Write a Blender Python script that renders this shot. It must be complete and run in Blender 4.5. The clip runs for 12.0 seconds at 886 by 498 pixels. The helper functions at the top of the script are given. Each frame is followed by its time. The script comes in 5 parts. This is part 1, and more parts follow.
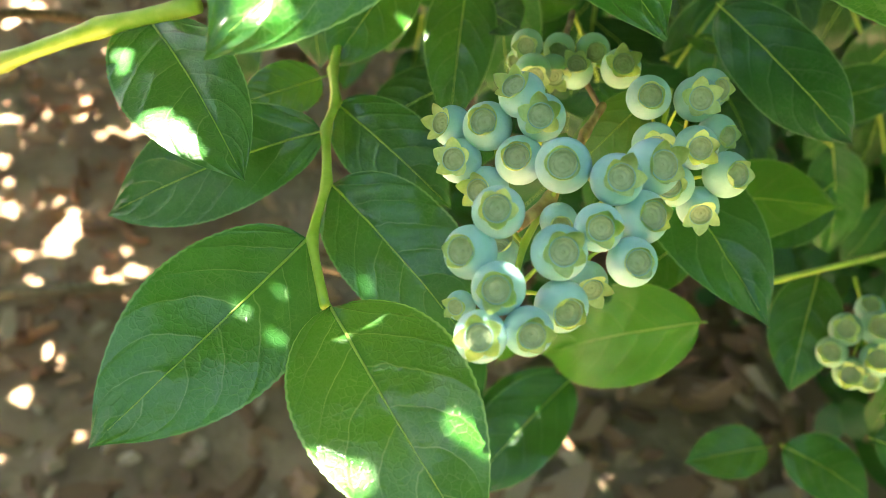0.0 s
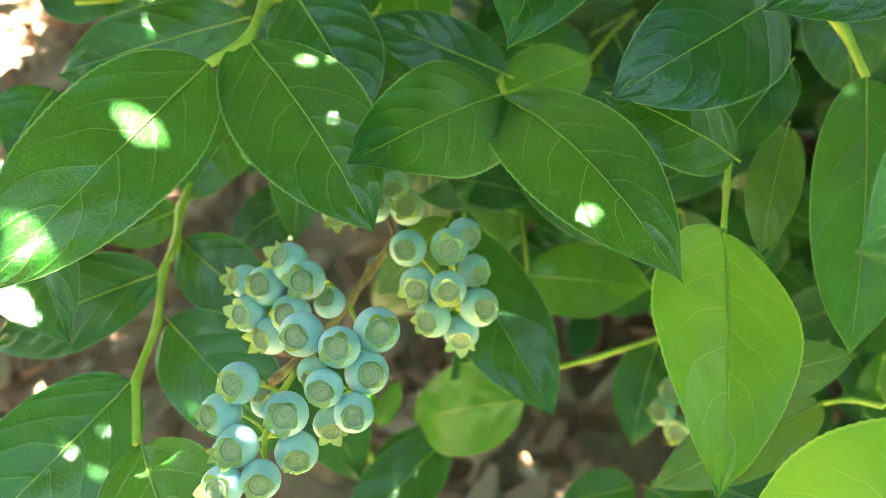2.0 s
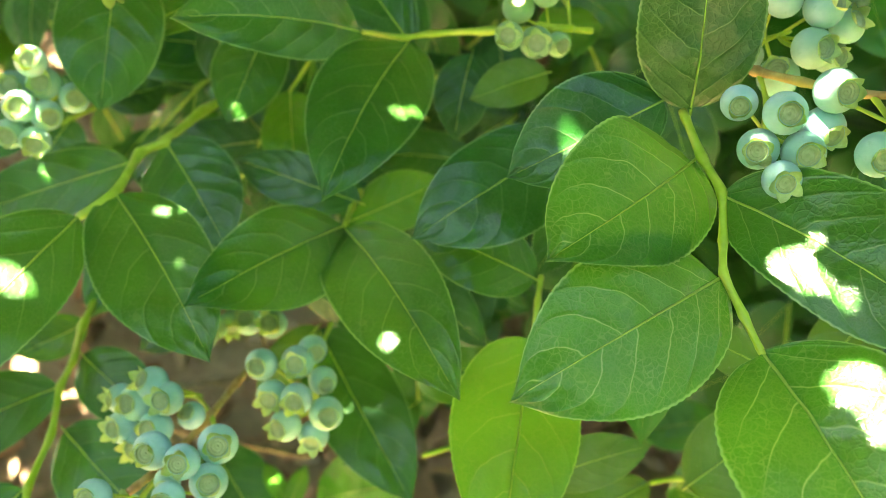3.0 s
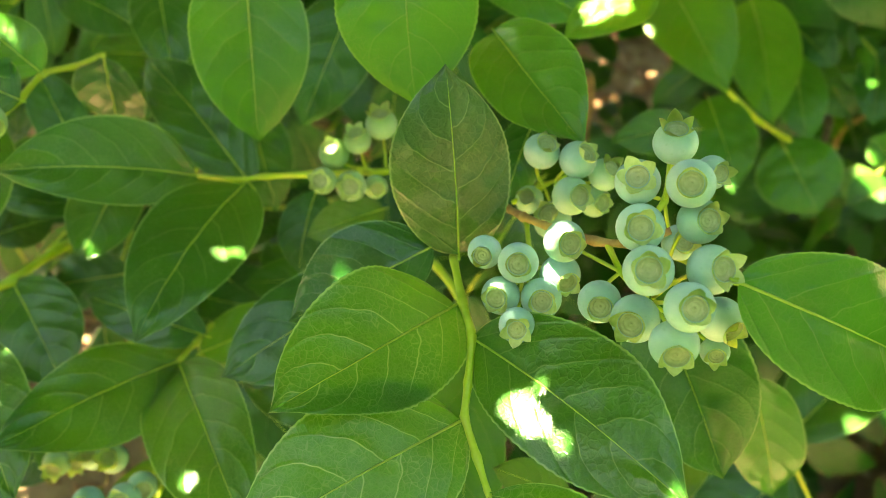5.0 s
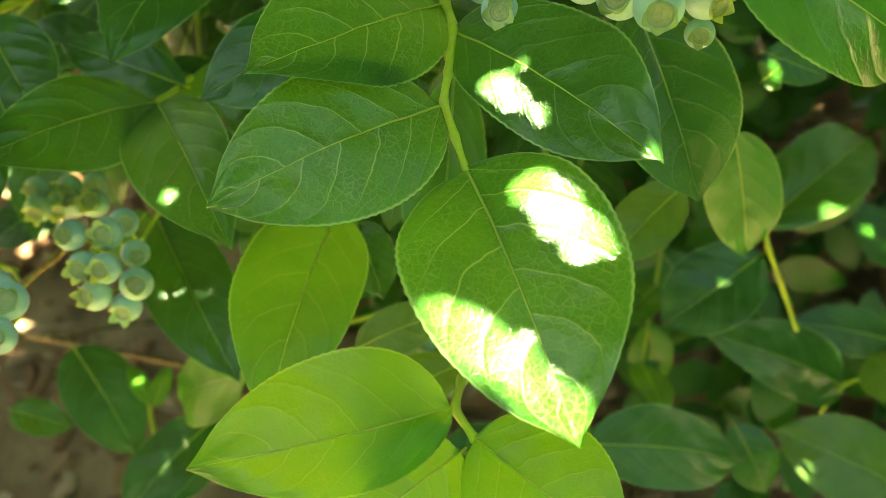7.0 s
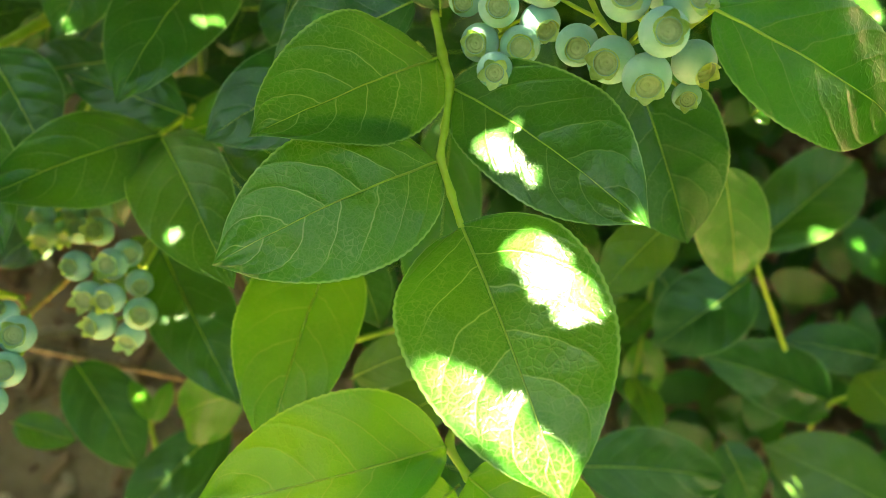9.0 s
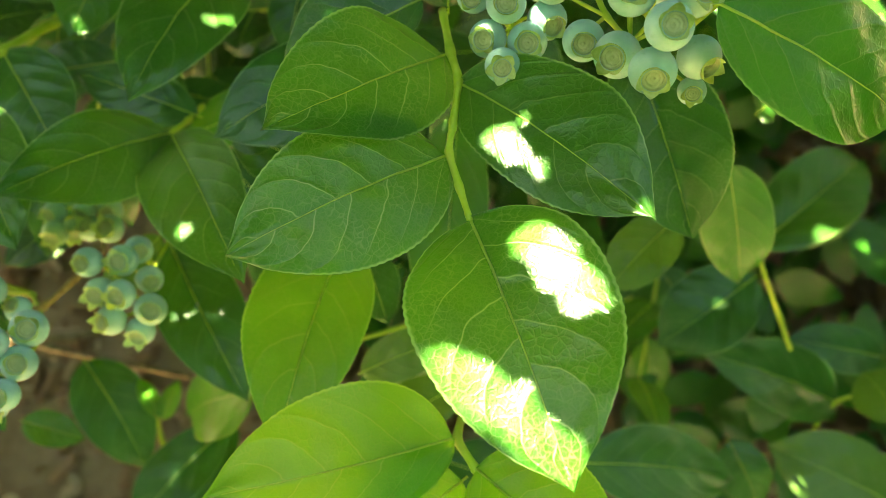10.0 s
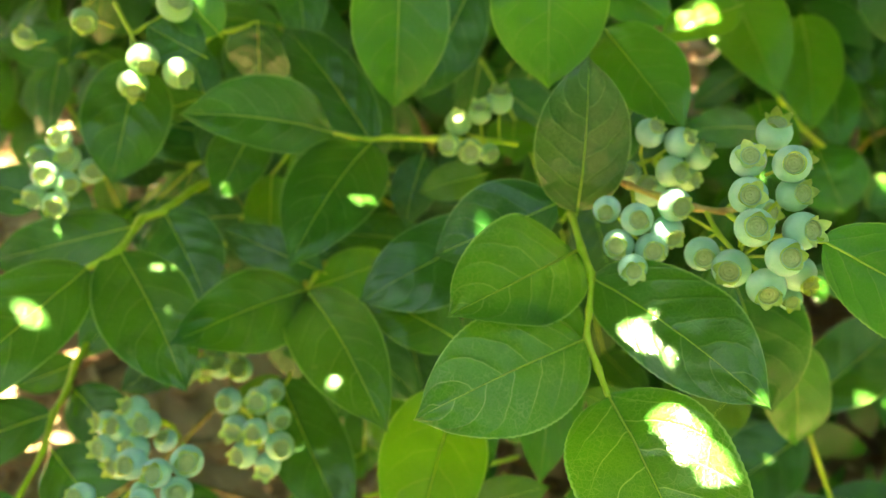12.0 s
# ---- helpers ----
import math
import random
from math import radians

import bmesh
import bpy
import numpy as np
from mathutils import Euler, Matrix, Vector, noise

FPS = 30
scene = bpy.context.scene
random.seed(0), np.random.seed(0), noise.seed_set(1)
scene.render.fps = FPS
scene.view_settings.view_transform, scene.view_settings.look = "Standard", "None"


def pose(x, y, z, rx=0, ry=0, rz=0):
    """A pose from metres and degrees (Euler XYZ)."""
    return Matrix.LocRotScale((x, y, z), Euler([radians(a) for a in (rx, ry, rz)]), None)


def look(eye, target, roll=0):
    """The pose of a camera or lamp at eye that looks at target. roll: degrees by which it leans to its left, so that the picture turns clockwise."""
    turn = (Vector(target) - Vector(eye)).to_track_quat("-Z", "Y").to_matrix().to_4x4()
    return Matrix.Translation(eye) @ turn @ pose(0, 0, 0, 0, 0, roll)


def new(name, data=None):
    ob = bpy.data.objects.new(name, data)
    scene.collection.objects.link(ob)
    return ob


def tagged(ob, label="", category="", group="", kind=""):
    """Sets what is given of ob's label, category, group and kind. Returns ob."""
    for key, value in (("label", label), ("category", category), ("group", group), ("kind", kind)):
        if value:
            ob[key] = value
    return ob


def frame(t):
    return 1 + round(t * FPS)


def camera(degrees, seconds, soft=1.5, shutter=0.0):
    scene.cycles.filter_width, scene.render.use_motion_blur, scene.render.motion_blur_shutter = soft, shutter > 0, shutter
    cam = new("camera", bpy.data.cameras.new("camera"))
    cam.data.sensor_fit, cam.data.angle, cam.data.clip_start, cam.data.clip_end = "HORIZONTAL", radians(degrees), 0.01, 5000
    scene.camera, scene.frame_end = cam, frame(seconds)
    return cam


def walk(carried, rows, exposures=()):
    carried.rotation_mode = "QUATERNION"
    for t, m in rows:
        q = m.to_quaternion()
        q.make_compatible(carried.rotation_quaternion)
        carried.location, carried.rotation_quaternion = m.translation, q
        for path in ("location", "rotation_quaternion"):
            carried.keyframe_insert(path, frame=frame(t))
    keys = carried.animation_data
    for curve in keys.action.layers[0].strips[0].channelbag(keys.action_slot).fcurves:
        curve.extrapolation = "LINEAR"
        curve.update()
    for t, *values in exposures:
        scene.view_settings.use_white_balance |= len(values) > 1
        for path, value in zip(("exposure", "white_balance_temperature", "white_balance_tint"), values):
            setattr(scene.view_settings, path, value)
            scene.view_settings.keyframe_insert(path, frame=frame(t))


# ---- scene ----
cam = camera(56.0, 12.0, 0.8)
PATH = [
    (0, (0.08, 0.173, 0.666), (0.112, 1.543, -0.791), 6.8),
    (0.5, (0.1, 0.174, 0.681), (0.09, 1.534, -0.786), 4.4),
    (1, (0.099, 0.17, 0.688), (0.064, 1.52, -0.787), 3.3),
    (1.5, (0.107, 0.171, 0.698), (0.075, 1.512, -0.785), 3.1),
    (2, (0.141, 0.179, 0.726), (0.114, 1.52, -0.757), 2.0),
    (2.3, (0.165, 0.184, 0.744), (0.134, 1.53, -0.734), 0.8),
    (2.5, (0.177, 0.184, 0.753), (0.138, 1.575, -0.684), 0.2),
    (3, (0.192, 0.172, 0.769), (0.153, 1.591, -0.64), -0.3),
    (3.5, (0.22, 0.171, 0.786), (0.168, 1.603, -0.61), -1.8),
    (3.7, (0.232, 0.171, 0.79), (0.175, 1.627, -0.579), -2.3),
    (5.3, (0.247, 0.172, 0.783), (0.245, 1.758, -0.436), -0.2),
    (5.5, (0.243, 0.165, 0.784), (0.243, 1.741, -0.447), -0.0),
    (6, (0.242, 0.155, 0.776), (0.234, 1.697, -0.497), -0.4),
    (6.5, (0.243, 0.152, 0.76), (0.238, 1.579, -0.641), 0.4),
    (7, (0.249, 0.145, 0.751), (0.267, 1.515, -0.706), 1.4),
    (7.2, (0.251, 0.149, 0.753), (0.293, 1.51, -0.712), 2.7),
    (8.8, (0.25, 0.149, 0.766), (0.285, 1.511, -0.699), 2.4),
    (9, (0.249, 0.15, 0.766), (0.274, 1.506, -0.704), 2.0),
    (9.5, (0.248, 0.149, 0.764), (0.265, 1.505, -0.705), 1.8),
    (10, (0.248, 0.146, 0.766), (0.263, 1.511, -0.696), 1.7),
    (10.5, (0.248, 0.146, 0.77), (0.256, 1.508, -0.695), 1.6),
    (11, (0.241, 0.145, 0.781), (0.241, 1.549, -0.643), 1.8),
    (11.5, (0.226, 0.136, 0.8), (0.218, 1.631, -0.528), 2.6),
    (12, (0.206, 0.125, 0.805), (0.212, 1.683, -0.449), 4.3),
]
EXPOSURES = [(0.0, 3.82, 7100, 9), (1.2, 3.95, 6600, 11), (2.0, 4.02, 6700, 4), (3.0, 4.05, 8200, -2), (5.5, 3.87, 10600, -7), (6.5, 3.74, 10200, -8), (7.0, 3.49, 9800, -8), (10.5, 3.49, 9800, -9), (11.5, 3.55, 10200, -10), (12.0, 3.73, 10700, -11)]
walk(cam, [(t, look(eye, target, roll)) for t, eye, target, roll in PATH], EXPOSURES)

cam.data.dof.use_dof = True
cam.data.dof.focus_distance = 0.183
cam.data.dof.aperture_fstop = 15.0

# ---- world and sun ----
SUN = Vector((-0.30, 0.22, 0.93)).normalized()
SUN_ELEVATION = math.asin(SUN.z)
SUN_ROTATION = math.atan2(SUN.x, SUN.y)
world = bpy.data.worlds.new("sky")
scene.world = world
world.use_nodes = True
wn, wl = world.node_tree.nodes, world.node_tree.links
sky = wn.new("ShaderNodeTexSky")
sky.sky_type = "NISHITA"
sky.sun_disc = False
sky.sun_elevation = SUN_ELEVATION
sky.sun_rotation = SUN_ROTATION
wl.new(sky.outputs["Color"], wn["Background"].inputs["Color"])
wn["Background"].inputs["Strength"].default_value = 0.052
sun_data = bpy.data.lights.new("sun", "SUN")
sun_data.energy = 9.5
sun_data.angle = radians(0.4)
sun_data.color = (1.0, 0.95, 0.86)
sun_lamp = new("sun", sun_data)
sun_lamp.matrix_world = look(SUN * 20, (0, 0, 0))


# ---- materials ----
class Nodes:
    """A short way to wire a node material."""

    def __init__(self, name):
        self.mat = bpy.data.materials.new(name)
        self.mat.use_nodes = True
        self.tree = self.mat.node_tree
        self.bsdf = self.tree.nodes["Principled BSDF"]
        self.out = self.tree.nodes["Material Output"]

    def node(self, kind, **values):
        n = self.tree.nodes.new(kind)
        for key, value in values.items():
            if key == "operation":
                n.operation = value
            elif key == "data_type":
                n.data_type = value
            elif key == "feature":
                n.feature = value
            elif key == "blend_type":
                n.blend_type = value
        return n

    def link(self, a, b):
        self.tree.links.new(a, b)

    def math(self, operation, a, b=0.0, c=None):
        n = self.node("ShaderNodeMath", operation=operation)
        for slot, value in enumerate((a, b) if c is None else (a, b, c)):
            if isinstance(value, (int, float)):
                n.inputs[slot].default_value = value
            else:
                self.link(value, n.inputs[slot])
        return n.outputs[0]

    def remap(self, value, a, b, c=0.0, d=1.0):
        n = self.node("ShaderNodeMapRange")
        n.interpolation_type = "SMOOTHSTEP"
        self.link(value, n.inputs[0])
        for slot, v in zip((1, 2, 3, 4), (a, b, c, d)):
            n.inputs[slot].default_value = v
        return n.outputs[0]

    def mix(self, factor, a, b, blend="MIX"):
        n = self.node("ShaderNodeMix", data_type="RGBA", blend_type=blend)
        for slot, value in ((0, factor), (6, a), (7, b)):
            if isinstance(value, tuple):
                n.inputs[slot].default_value = (*value, 1)
            elif isinstance(value, (int, float)):
                n.inputs[slot].default_value = value
            else:
                self.link(value, n.inputs[slot])
        return n.outputs[2]

    def noise(self, scale, detail=3.0, where=None, rough=0.5):
        n = self.node("ShaderNodeTexNoise")
        n.inputs["Scale"].default_value = scale
        n.inputs["Detail"].default_value = detail
        n.inputs["Roughness"].default_value = rough
        self.link(where if where is not None else self.coords("Object"), n.inputs["Vector"])
        return n.outputs["Fac"]

    def coords(self, kind):
        return self.node("ShaderNodeTexCoord").outputs[kind]

    def random(self):
        return self.node("ShaderNodeObjectInfo").outputs["Random"]

    def bump(self, height, strength, distance, normal=None):
        n = self.node("ShaderNodeBump")
        n.inputs["Strength"].default_value = strength
        n.inputs["Distance"].default_value = distance
        self.link(height, n.inputs["Height"])
        if normal is not None:
            self.link(normal, n.inputs["Normal"])
        return n.outputs[0]


def leaf_material(name, deep, light, vein, glow, through_share, rough, dust, vein_share):
    """Leaf blade: side veins that arch to the tip, a fine net between them, dusty bloom, and light passing through."""
    m = Nodes(name)
    uv = m.coords("UV")
    flat = m.node("ShaderNodeUVMap")
    flat.uv_map = "flat"
    split = m.node("ShaderNodeSeparateXYZ")
    m.link(uv, split.inputs[0])
    u, v = split.outputs[0], split.outputs[1]
    across = m.math("MULTIPLY", m.math("ABSOLUTE", m.math("SUBTRACT", v, 0.5)), 2.0)
    side = m.math("GREATER_THAN", v, 0.5)
    wobble = m.noise(5.0, 2.0, uv)
    arch = m.math("ADD", m.math("MULTIPLY", across, 0.16), m.math("MULTIPLY", m.math("POWER", across, 2.2), 0.16))
    phase = m.math("MULTIPLY", m.math("SUBTRACT", u, arch), 6.2)
    phase = m.math("ADD", phase, m.math("MULTIPLY", side, 0.42))
    phase = m.math("ADD", phase, m.math("MULTIPLY", wobble, 0.40))
    near = m.math("ABSOLUTE", m.math("SUBTRACT", m.math("FRACT", phase), 0.5))
    fade = m.remap(across, 0.45, 0.97, 1.0, 0.1)
    side_vein = m.math("MULTIPLY", m.remap(near, 0.0, 0.038, 1.0, 0.0), fade)
    groove = m.remap(near, 0.0, 0.16)
    swell = m.remap(near, 0.0, 0.5)
    drift = m.node("ShaderNodeMix", data_type="VECTOR")
    drift.inputs[0].default_value = 0.045
    m.link(flat.outputs[0], drift.inputs[4])
    wander = m.node("ShaderNodeTexNoise")
    wander.inputs["Scale"].default_value = 14.0
    m.link(flat.outputs[0], wander.inputs["Vector"])
    m.link(wander.outputs["Color"], drift.inputs[5])
    bent = drift.outputs[1]
    net = m.node("ShaderNodeTexVoronoi", feature="DISTANCE_TO_EDGE")
    stretch = m.node("ShaderNodeMapping")
    stretch.inputs["Scale"].default_value = (27.0, 27.0, 1.0)
    m.link(bent, stretch.inputs[0])
    m.link(stretch.outputs[0], net.inputs["Vector"])
    net.inputs["Scale"].default_value = 1.0
    net_vein = m.math("MULTIPLY", m.remap(net.outputs["Distance"], 0.0, 0.07, 1.0, 0.0), m.remap(m.noise(110.0, 2.0), 0.35, 0.65, 0.25, 1.0))
    fine = m.node("ShaderNodeTexVoronoi", feature="DISTANCE_TO_EDGE")
    fine_map = m.node("ShaderNodeMapping")
    fine_map.inputs["Scale"].default_value = (60.0, 60.0, 1.0)
    m.link(bent, fine_map.inputs[0])
    m.link(fine_map.outputs[0], fine.inputs["Vector"])
    fine.inputs["Scale"].default_value = 1.0
    fine_vein = m.remap(fine.outputs["Distance"], 0.0, 0.14, 1.0, 0.0)
    veins = m.math("MAXIMUM", side_vein, m.math("MULTIPLY", net_vein, 0.42))
    veins = m.math("MAXIMUM", veins, m.math("MULTIPLY", fine_vein, 0.13))
    patches = m.noise(60.0, 4.0)
    tint = m.mix(m.remap(patches, 0.3, 0.7), deep, light)
    tint = m.mix(m.math("MULTIPLY", m.random(), 0.45), tint, light)
    tint = m.mix(m.remap(across, 0.955, 0.985, 0.0, 0.8), tint, vein)
    tint = m.mix(m.math("MULTIPLY", veins, vein_share), tint, vein)
    grey = m.math("MULTIPLY", m.remap(m.noise(35.0, 5.0, None, 0.65), 0.48, 0.75), dust)
    specks = m.math("MULTIPLY", m.remap(m.noise(900.0, 2.0), 0.66, 0.74), dust * 0.8)
    tint = m.mix(m.math("MAXIMUM", grey, specks), tint, (0.25, 0.35, 0.21))
    m.link(tint, m.bsdf.inputs["Base Color"])
    roughness = m.remap(m.noise(80.0, 4.0), 0.3, 0.75, rough + 0.04, rough + 0.20)
    m.link(roughness, m.bsdf.inputs["Roughness"])
    m.bsdf.inputs["Specular IOR Level"].default_value = 0.22
    m.bsdf.inputs["Coat Weight"].default_value = 0.75
    m.bsdf.inputs["Coat Roughness"].default_value = 0.16
    height = m.math("ADD", m.math("MULTIPLY", groove, 0.4), m.math("MULTIPLY", swell, 0.32))
    height = m.math("ADD", height, m.math("MULTIPLY", m.remap(net.outputs["Distance"], 0.0, 0.16), 0.13))
    height = m.math("ADD", height, m.math("MULTIPLY", m.remap(fine.outputs["Distance"], 0.0, 0.3), 0.05))
    height = m.math("ADD", height, m.math("MULTIPLY", patches, 0.35))
    relief = m.bump(height, 0.55, 0.0005)
    m.link(relief, m.bsdf.inputs["Normal"])
    m.link(relief, m.bsdf.inputs["Coat Normal"])
    thin = m.node("ShaderNodeBsdfTranslucent")
    m.link(m.mix(m.math("MULTIPLY", veins, 0.5), glow, vein), thin.inputs["Color"])
    both = m.node("ShaderNodeMixShader")
    both.inputs[0].default_value = through_share
    m.link(m.bsdf.outputs[0], both.inputs[1])
    m.link(thin.outputs[0], both.inputs[2])
    m.link(both.outputs[0], m.out.inputs["Surface"])
    return m.mat


LEAF = [
    leaf_material("leaf_mature", (0.008, 0.072, 0.006), (0.018, 0.120, 0.010), (0.250, 0.430, 0.130), (0.120, 0.420, 0.042), 0.22, 0.29, 0.08, 0.42),
    # yellow-green of young leaves, with light from behind put into the colour
    leaf_material("leaf_young_backlit", (0.041, 0.207, 0.016), (0.063, 0.273, 0.021), (0.330, 0.520, 0.100), (0.256, 0.624, 0.062), 0.46, 0.32, 0.03, 0.5),
    leaf_material("leaf_fresh", (0.015, 0.120, 0.010), (0.032, 0.180, 0.015), (0.260, 0.440, 0.110), (0.200, 0.600, 0.060), 0.30, 0.29, 0.05, 0.42),
    leaf_material("leaf_dusty", (0.056, 0.160, 0.021), (0.086, 0.215, 0.034), (0.220, 0.330, 0.090), (0.180, 0.400, 0.040), 0.26, 0.46, 0.45, 0.5),
    # darker bluish copy: the sheen of the sky is put into its colour
    leaf_material("leaf_bluish", (0.007, 0.064, 0.009), (0.015, 0.104, 0.016), (0.190, 0.340, 0.130), (0.080, 0.360, 0.036), 0.18, 0.28, 0.13, 0.4),
    leaf_material("leaf_dull", (0.011, 0.062, 0.006), (0.021, 0.094, 0.007), (0.190, 0.310, 0.100), (0.070, 0.280, 0.028), 0.06, 0.36, 0.10, 0.6),
    leaf_material("leaf_rich", (0.011, 0.098, 0.007), (0.024, 0.150, 0.012), (0.300, 0.490, 0.160), (0.150, 0.500, 0.050), 0.28, 0.29, 0.06, 0.72),
]


def stem_material(name, dark, light, red, scale, rough):
    m = Nodes(name)
    tint = m.mix(m.remap(m.noise(scale, 4.0), 0.3, 0.7), dark, light)
    tint = m.mix(m.math("MULTIPLY", m.remap(m.noise(scale * 0.25, 2.0), 0.55, 0.75), 0.7), tint, red)
    m.link(tint, m.bsdf.inputs["Base Color"])
    m.bsdf.inputs["Roughness"].default_value = rough
    m.link(m.bump(m.noise(scale * 4, 3.0), 0.35, 0.0004), m.bsdf.inputs["Normal"])
    return m.mat


stem_green = stem_material("stem_green", (0.31, 0.48, 0.035), (0.46, 0.60, 0.08), (0.46, 0.45, 0.08), 160.0, 0.40)
bark = stem_material("bark", (0.12, 0.075, 0.035), (0.30, 0.22, 0.12), (0.20, 0.22, 0.07), 220.0, 0.75)

twig_bark = stem_material("twig_bark", (0.30, 0.17, 0.05), (0.52, 0.38, 0.14), (0.42, 0.42, 0.08), 260.0, 0.6)


def berry_material():
    """Waxy unripe fruit skin: blue bloom over green, rubbed in places."""
    m = Nodes("berry_skin")
    wear = m.noise(2.6, 4.0)
    broad = m.noise(1.1, 2.0)
    place = m.node("ShaderNodeSeparateXYZ")
    m.link(m.coords("Object"), place.inputs[0])
    bloom = m.mix(m.remap(broad, 0.25, 0.75), (0.27, 0.53, 0.53), (0.44, 0.67, 0.69))
    green = m.mix(wear, (0.22, 0.40, 0.16), (0.34, 0.52, 0.24))
    tone = m.node("ShaderNodeAttribute")
    tone.attribute_type = "OBJECT"
    tone.attribute_name = "greenness"
    crownward = m.math("MULTIPLY", m.remap(place.outputs[2], 0.1, 0.85), 0.22)
    share = m.math("ADD", m.math("ADD", m.math("MULTIPLY", tone.outputs["Fac"], 0.75), crownward), m.math("MULTIPLY", m.random(), 0.16))
    tint = m.mix(share, bloom, green)
    tint = m.mix(m.math("MULTIPLY", m.remap(wear, 0.58, 0.72), 0.35), tint, (0.20, 0.42, 0.24))
    m.link(tint, m.bsdf.inputs["Base Color"])
    m.link(m.remap(wear, 0.3, 0.7, 0.42, 0.62), m.bsdf.inputs["Roughness"])
    m.bsdf.inputs["Subsurface Weight"].default_value = 0.12
    m.bsdf.inputs["Subsurface Radius"].default_value = (0.4, 0.8, 0.3)
    m.bsdf.inputs["Subsurface Scale"].default_value = 0.003
    m.link(m.bump(m.noise(9.0, 2.0), 0.12, 0.0003), m.bsdf.inputs["Normal"])
    return m.mat


def calyx_material(name, dark, light, glow):
    m = Nodes(name)
    tint = m.mix(m.remap(m.noise(4.0, 4.0), 0.3, 0.7), dark, light)
    tint = m.mix(m.math("MULTIPLY", m.random(), 0.4), tint, light)
    m.link(tint, m.bsdf.inputs["Base Color"])
    m.bsdf.inputs["Roughness"].default_value = 0.55
    m.link(m.bump(m.noise(7.0, 3.0), 0.3, 0.0003), m.bsdf.inputs["Normal"])
    thin = m.node("ShaderNodeBsdfTranslucent")
    thin.inputs["Color"].default_value = (*glow, 1)
    both = m.node("ShaderNodeMixShader")
    both.inputs[0].default_value = 0.3
    m.link(m.bsdf.outputs[0], both.inputs[1])
    m.link(thin.outputs[0], both.inputs[2])
    m.link(both.outputs[0], m.out.inputs["Surface"])
    return m.mat


berry_skin = berry_material()
calyx_skin = calyx_material("calyx", (0.42, 0.57, 0.23), (0.62, 0.74, 0.40), (0.58, 0.74, 0.20))
rib_green = calyx_material("rib_green", (0.30, 0.48, 0.07), (0.42, 0.58, 0.13), (0.42, 0.70, 0.08))
disc_skin = calyx_material("calyx_disc", (0.38, 0.48, 0.23), (0.54, 0.62, 0.35), (0.40, 0.52, 0.20))


def soil_material():
    m = Nodes("soil")
    n = m.noise(9.0, 8.0, None, 0.65)
    tint = m.mix(m.remap(n, 0.3, 0.7), (0.23, 0.135, 0.078), (0.45, 0.305, 0.185))
    tint = m.mix(m.remap(m.noise(2.0, 3.0), 0.45, 0.7), tint, (0.43, 0.31, 0.20))
    m.link(tint, m.bsdf.inputs["Base Color"])
    m.bsdf.inputs["Roughness"].default_value = 0.95
    m.link(m.bump(m.noise(60.0, 6.0), 0.8, 0.01), m.bsdf.inputs["Normal"])
    return m.mat


def chip_material(name, single):
    m = Nodes(name)
    shade = m.random() if single else m.node("ShaderNodeNewGeometry").outputs["Random Per Island"]
    ramp = m.node("ShaderNodeValToRGB")
    ramp.color_ramp.elements[0].color = (0.19, 0.095, 0.048, 1)
    ramp.color_ramp.elements[1].color = (0.60, 0.44, 0.30, 1)
    mid = ramp.color_ramp.elements.new(0.55)
    mid.color = (0.46, 0.25, 0.14, 1)
    m.link(shade, ramp.inputs[0])
    grain = m.mix(m.math("MULTIPLY", m.noise(140.0, 5.0), 0.6), ramp.outputs[0], (0.13, 0.075, 0.045), "MULTIPLY")
    m.link(m.mix(0.4, ramp.outputs[0], grain), m.bsdf.inputs["Base Color"])
    m.bsdf.inputs["Roughness"].default_value = 0.85
    m.link(m.bump(m.noise(180.0, 4.0), 0.5, 0.002), m.bsdf.inputs["Normal"])
    return m.mat


soil = soil_material()
chip_wood = chip_material("wood_chips", False)
single_chip_wood = chip_material("wood_chip", True)

# ---- building helpers ----
chance = random.Random(7)


def part(name, bm, material, parent, label=""):
    """Links a bmesh, in world places, as one mesh under a thing or a part."""
    mesh = bpy.data.meshes.new(name)
    bm.to_mesh(mesh)
    bm.free()
    for face in mesh.polygons:
        face.use_smooth = True
    mesh.materials.append(material)
    ob = new(name, mesh)
    if parent is not None:
        ob.parent = parent
        ob.matrix_parent_inverse = world_place(parent).inverted()
    return tagged(ob, label)


def world_place(ob):
    place = ob.matrix_basis.copy()
    while ob.parent:
        place = ob.parent.matrix_basis @ ob.matrix_parent_inverse @ place
        ob = ob.parent
    return place


def smooth_line(points, steps=6):
    """A rounded line through the points."""
    ps = [Vector(p) for p in points]
    ps = [ps[0] * 2 - ps[1], *ps, ps[-1] * 2 - ps[-2]]
    line = []
    for a, b, c, d in zip(ps, ps[1:], ps[2:], ps[3:]):
        for k in range(steps):
            t = k / steps
            line.append(0.5 * (2 * b + (c - a) * t + (2 * a - 5 * b + 4 * c - d) * t * t + (3 * b - a - 3 * c + d) * t ** 3))
    return line + [ps[-2]]


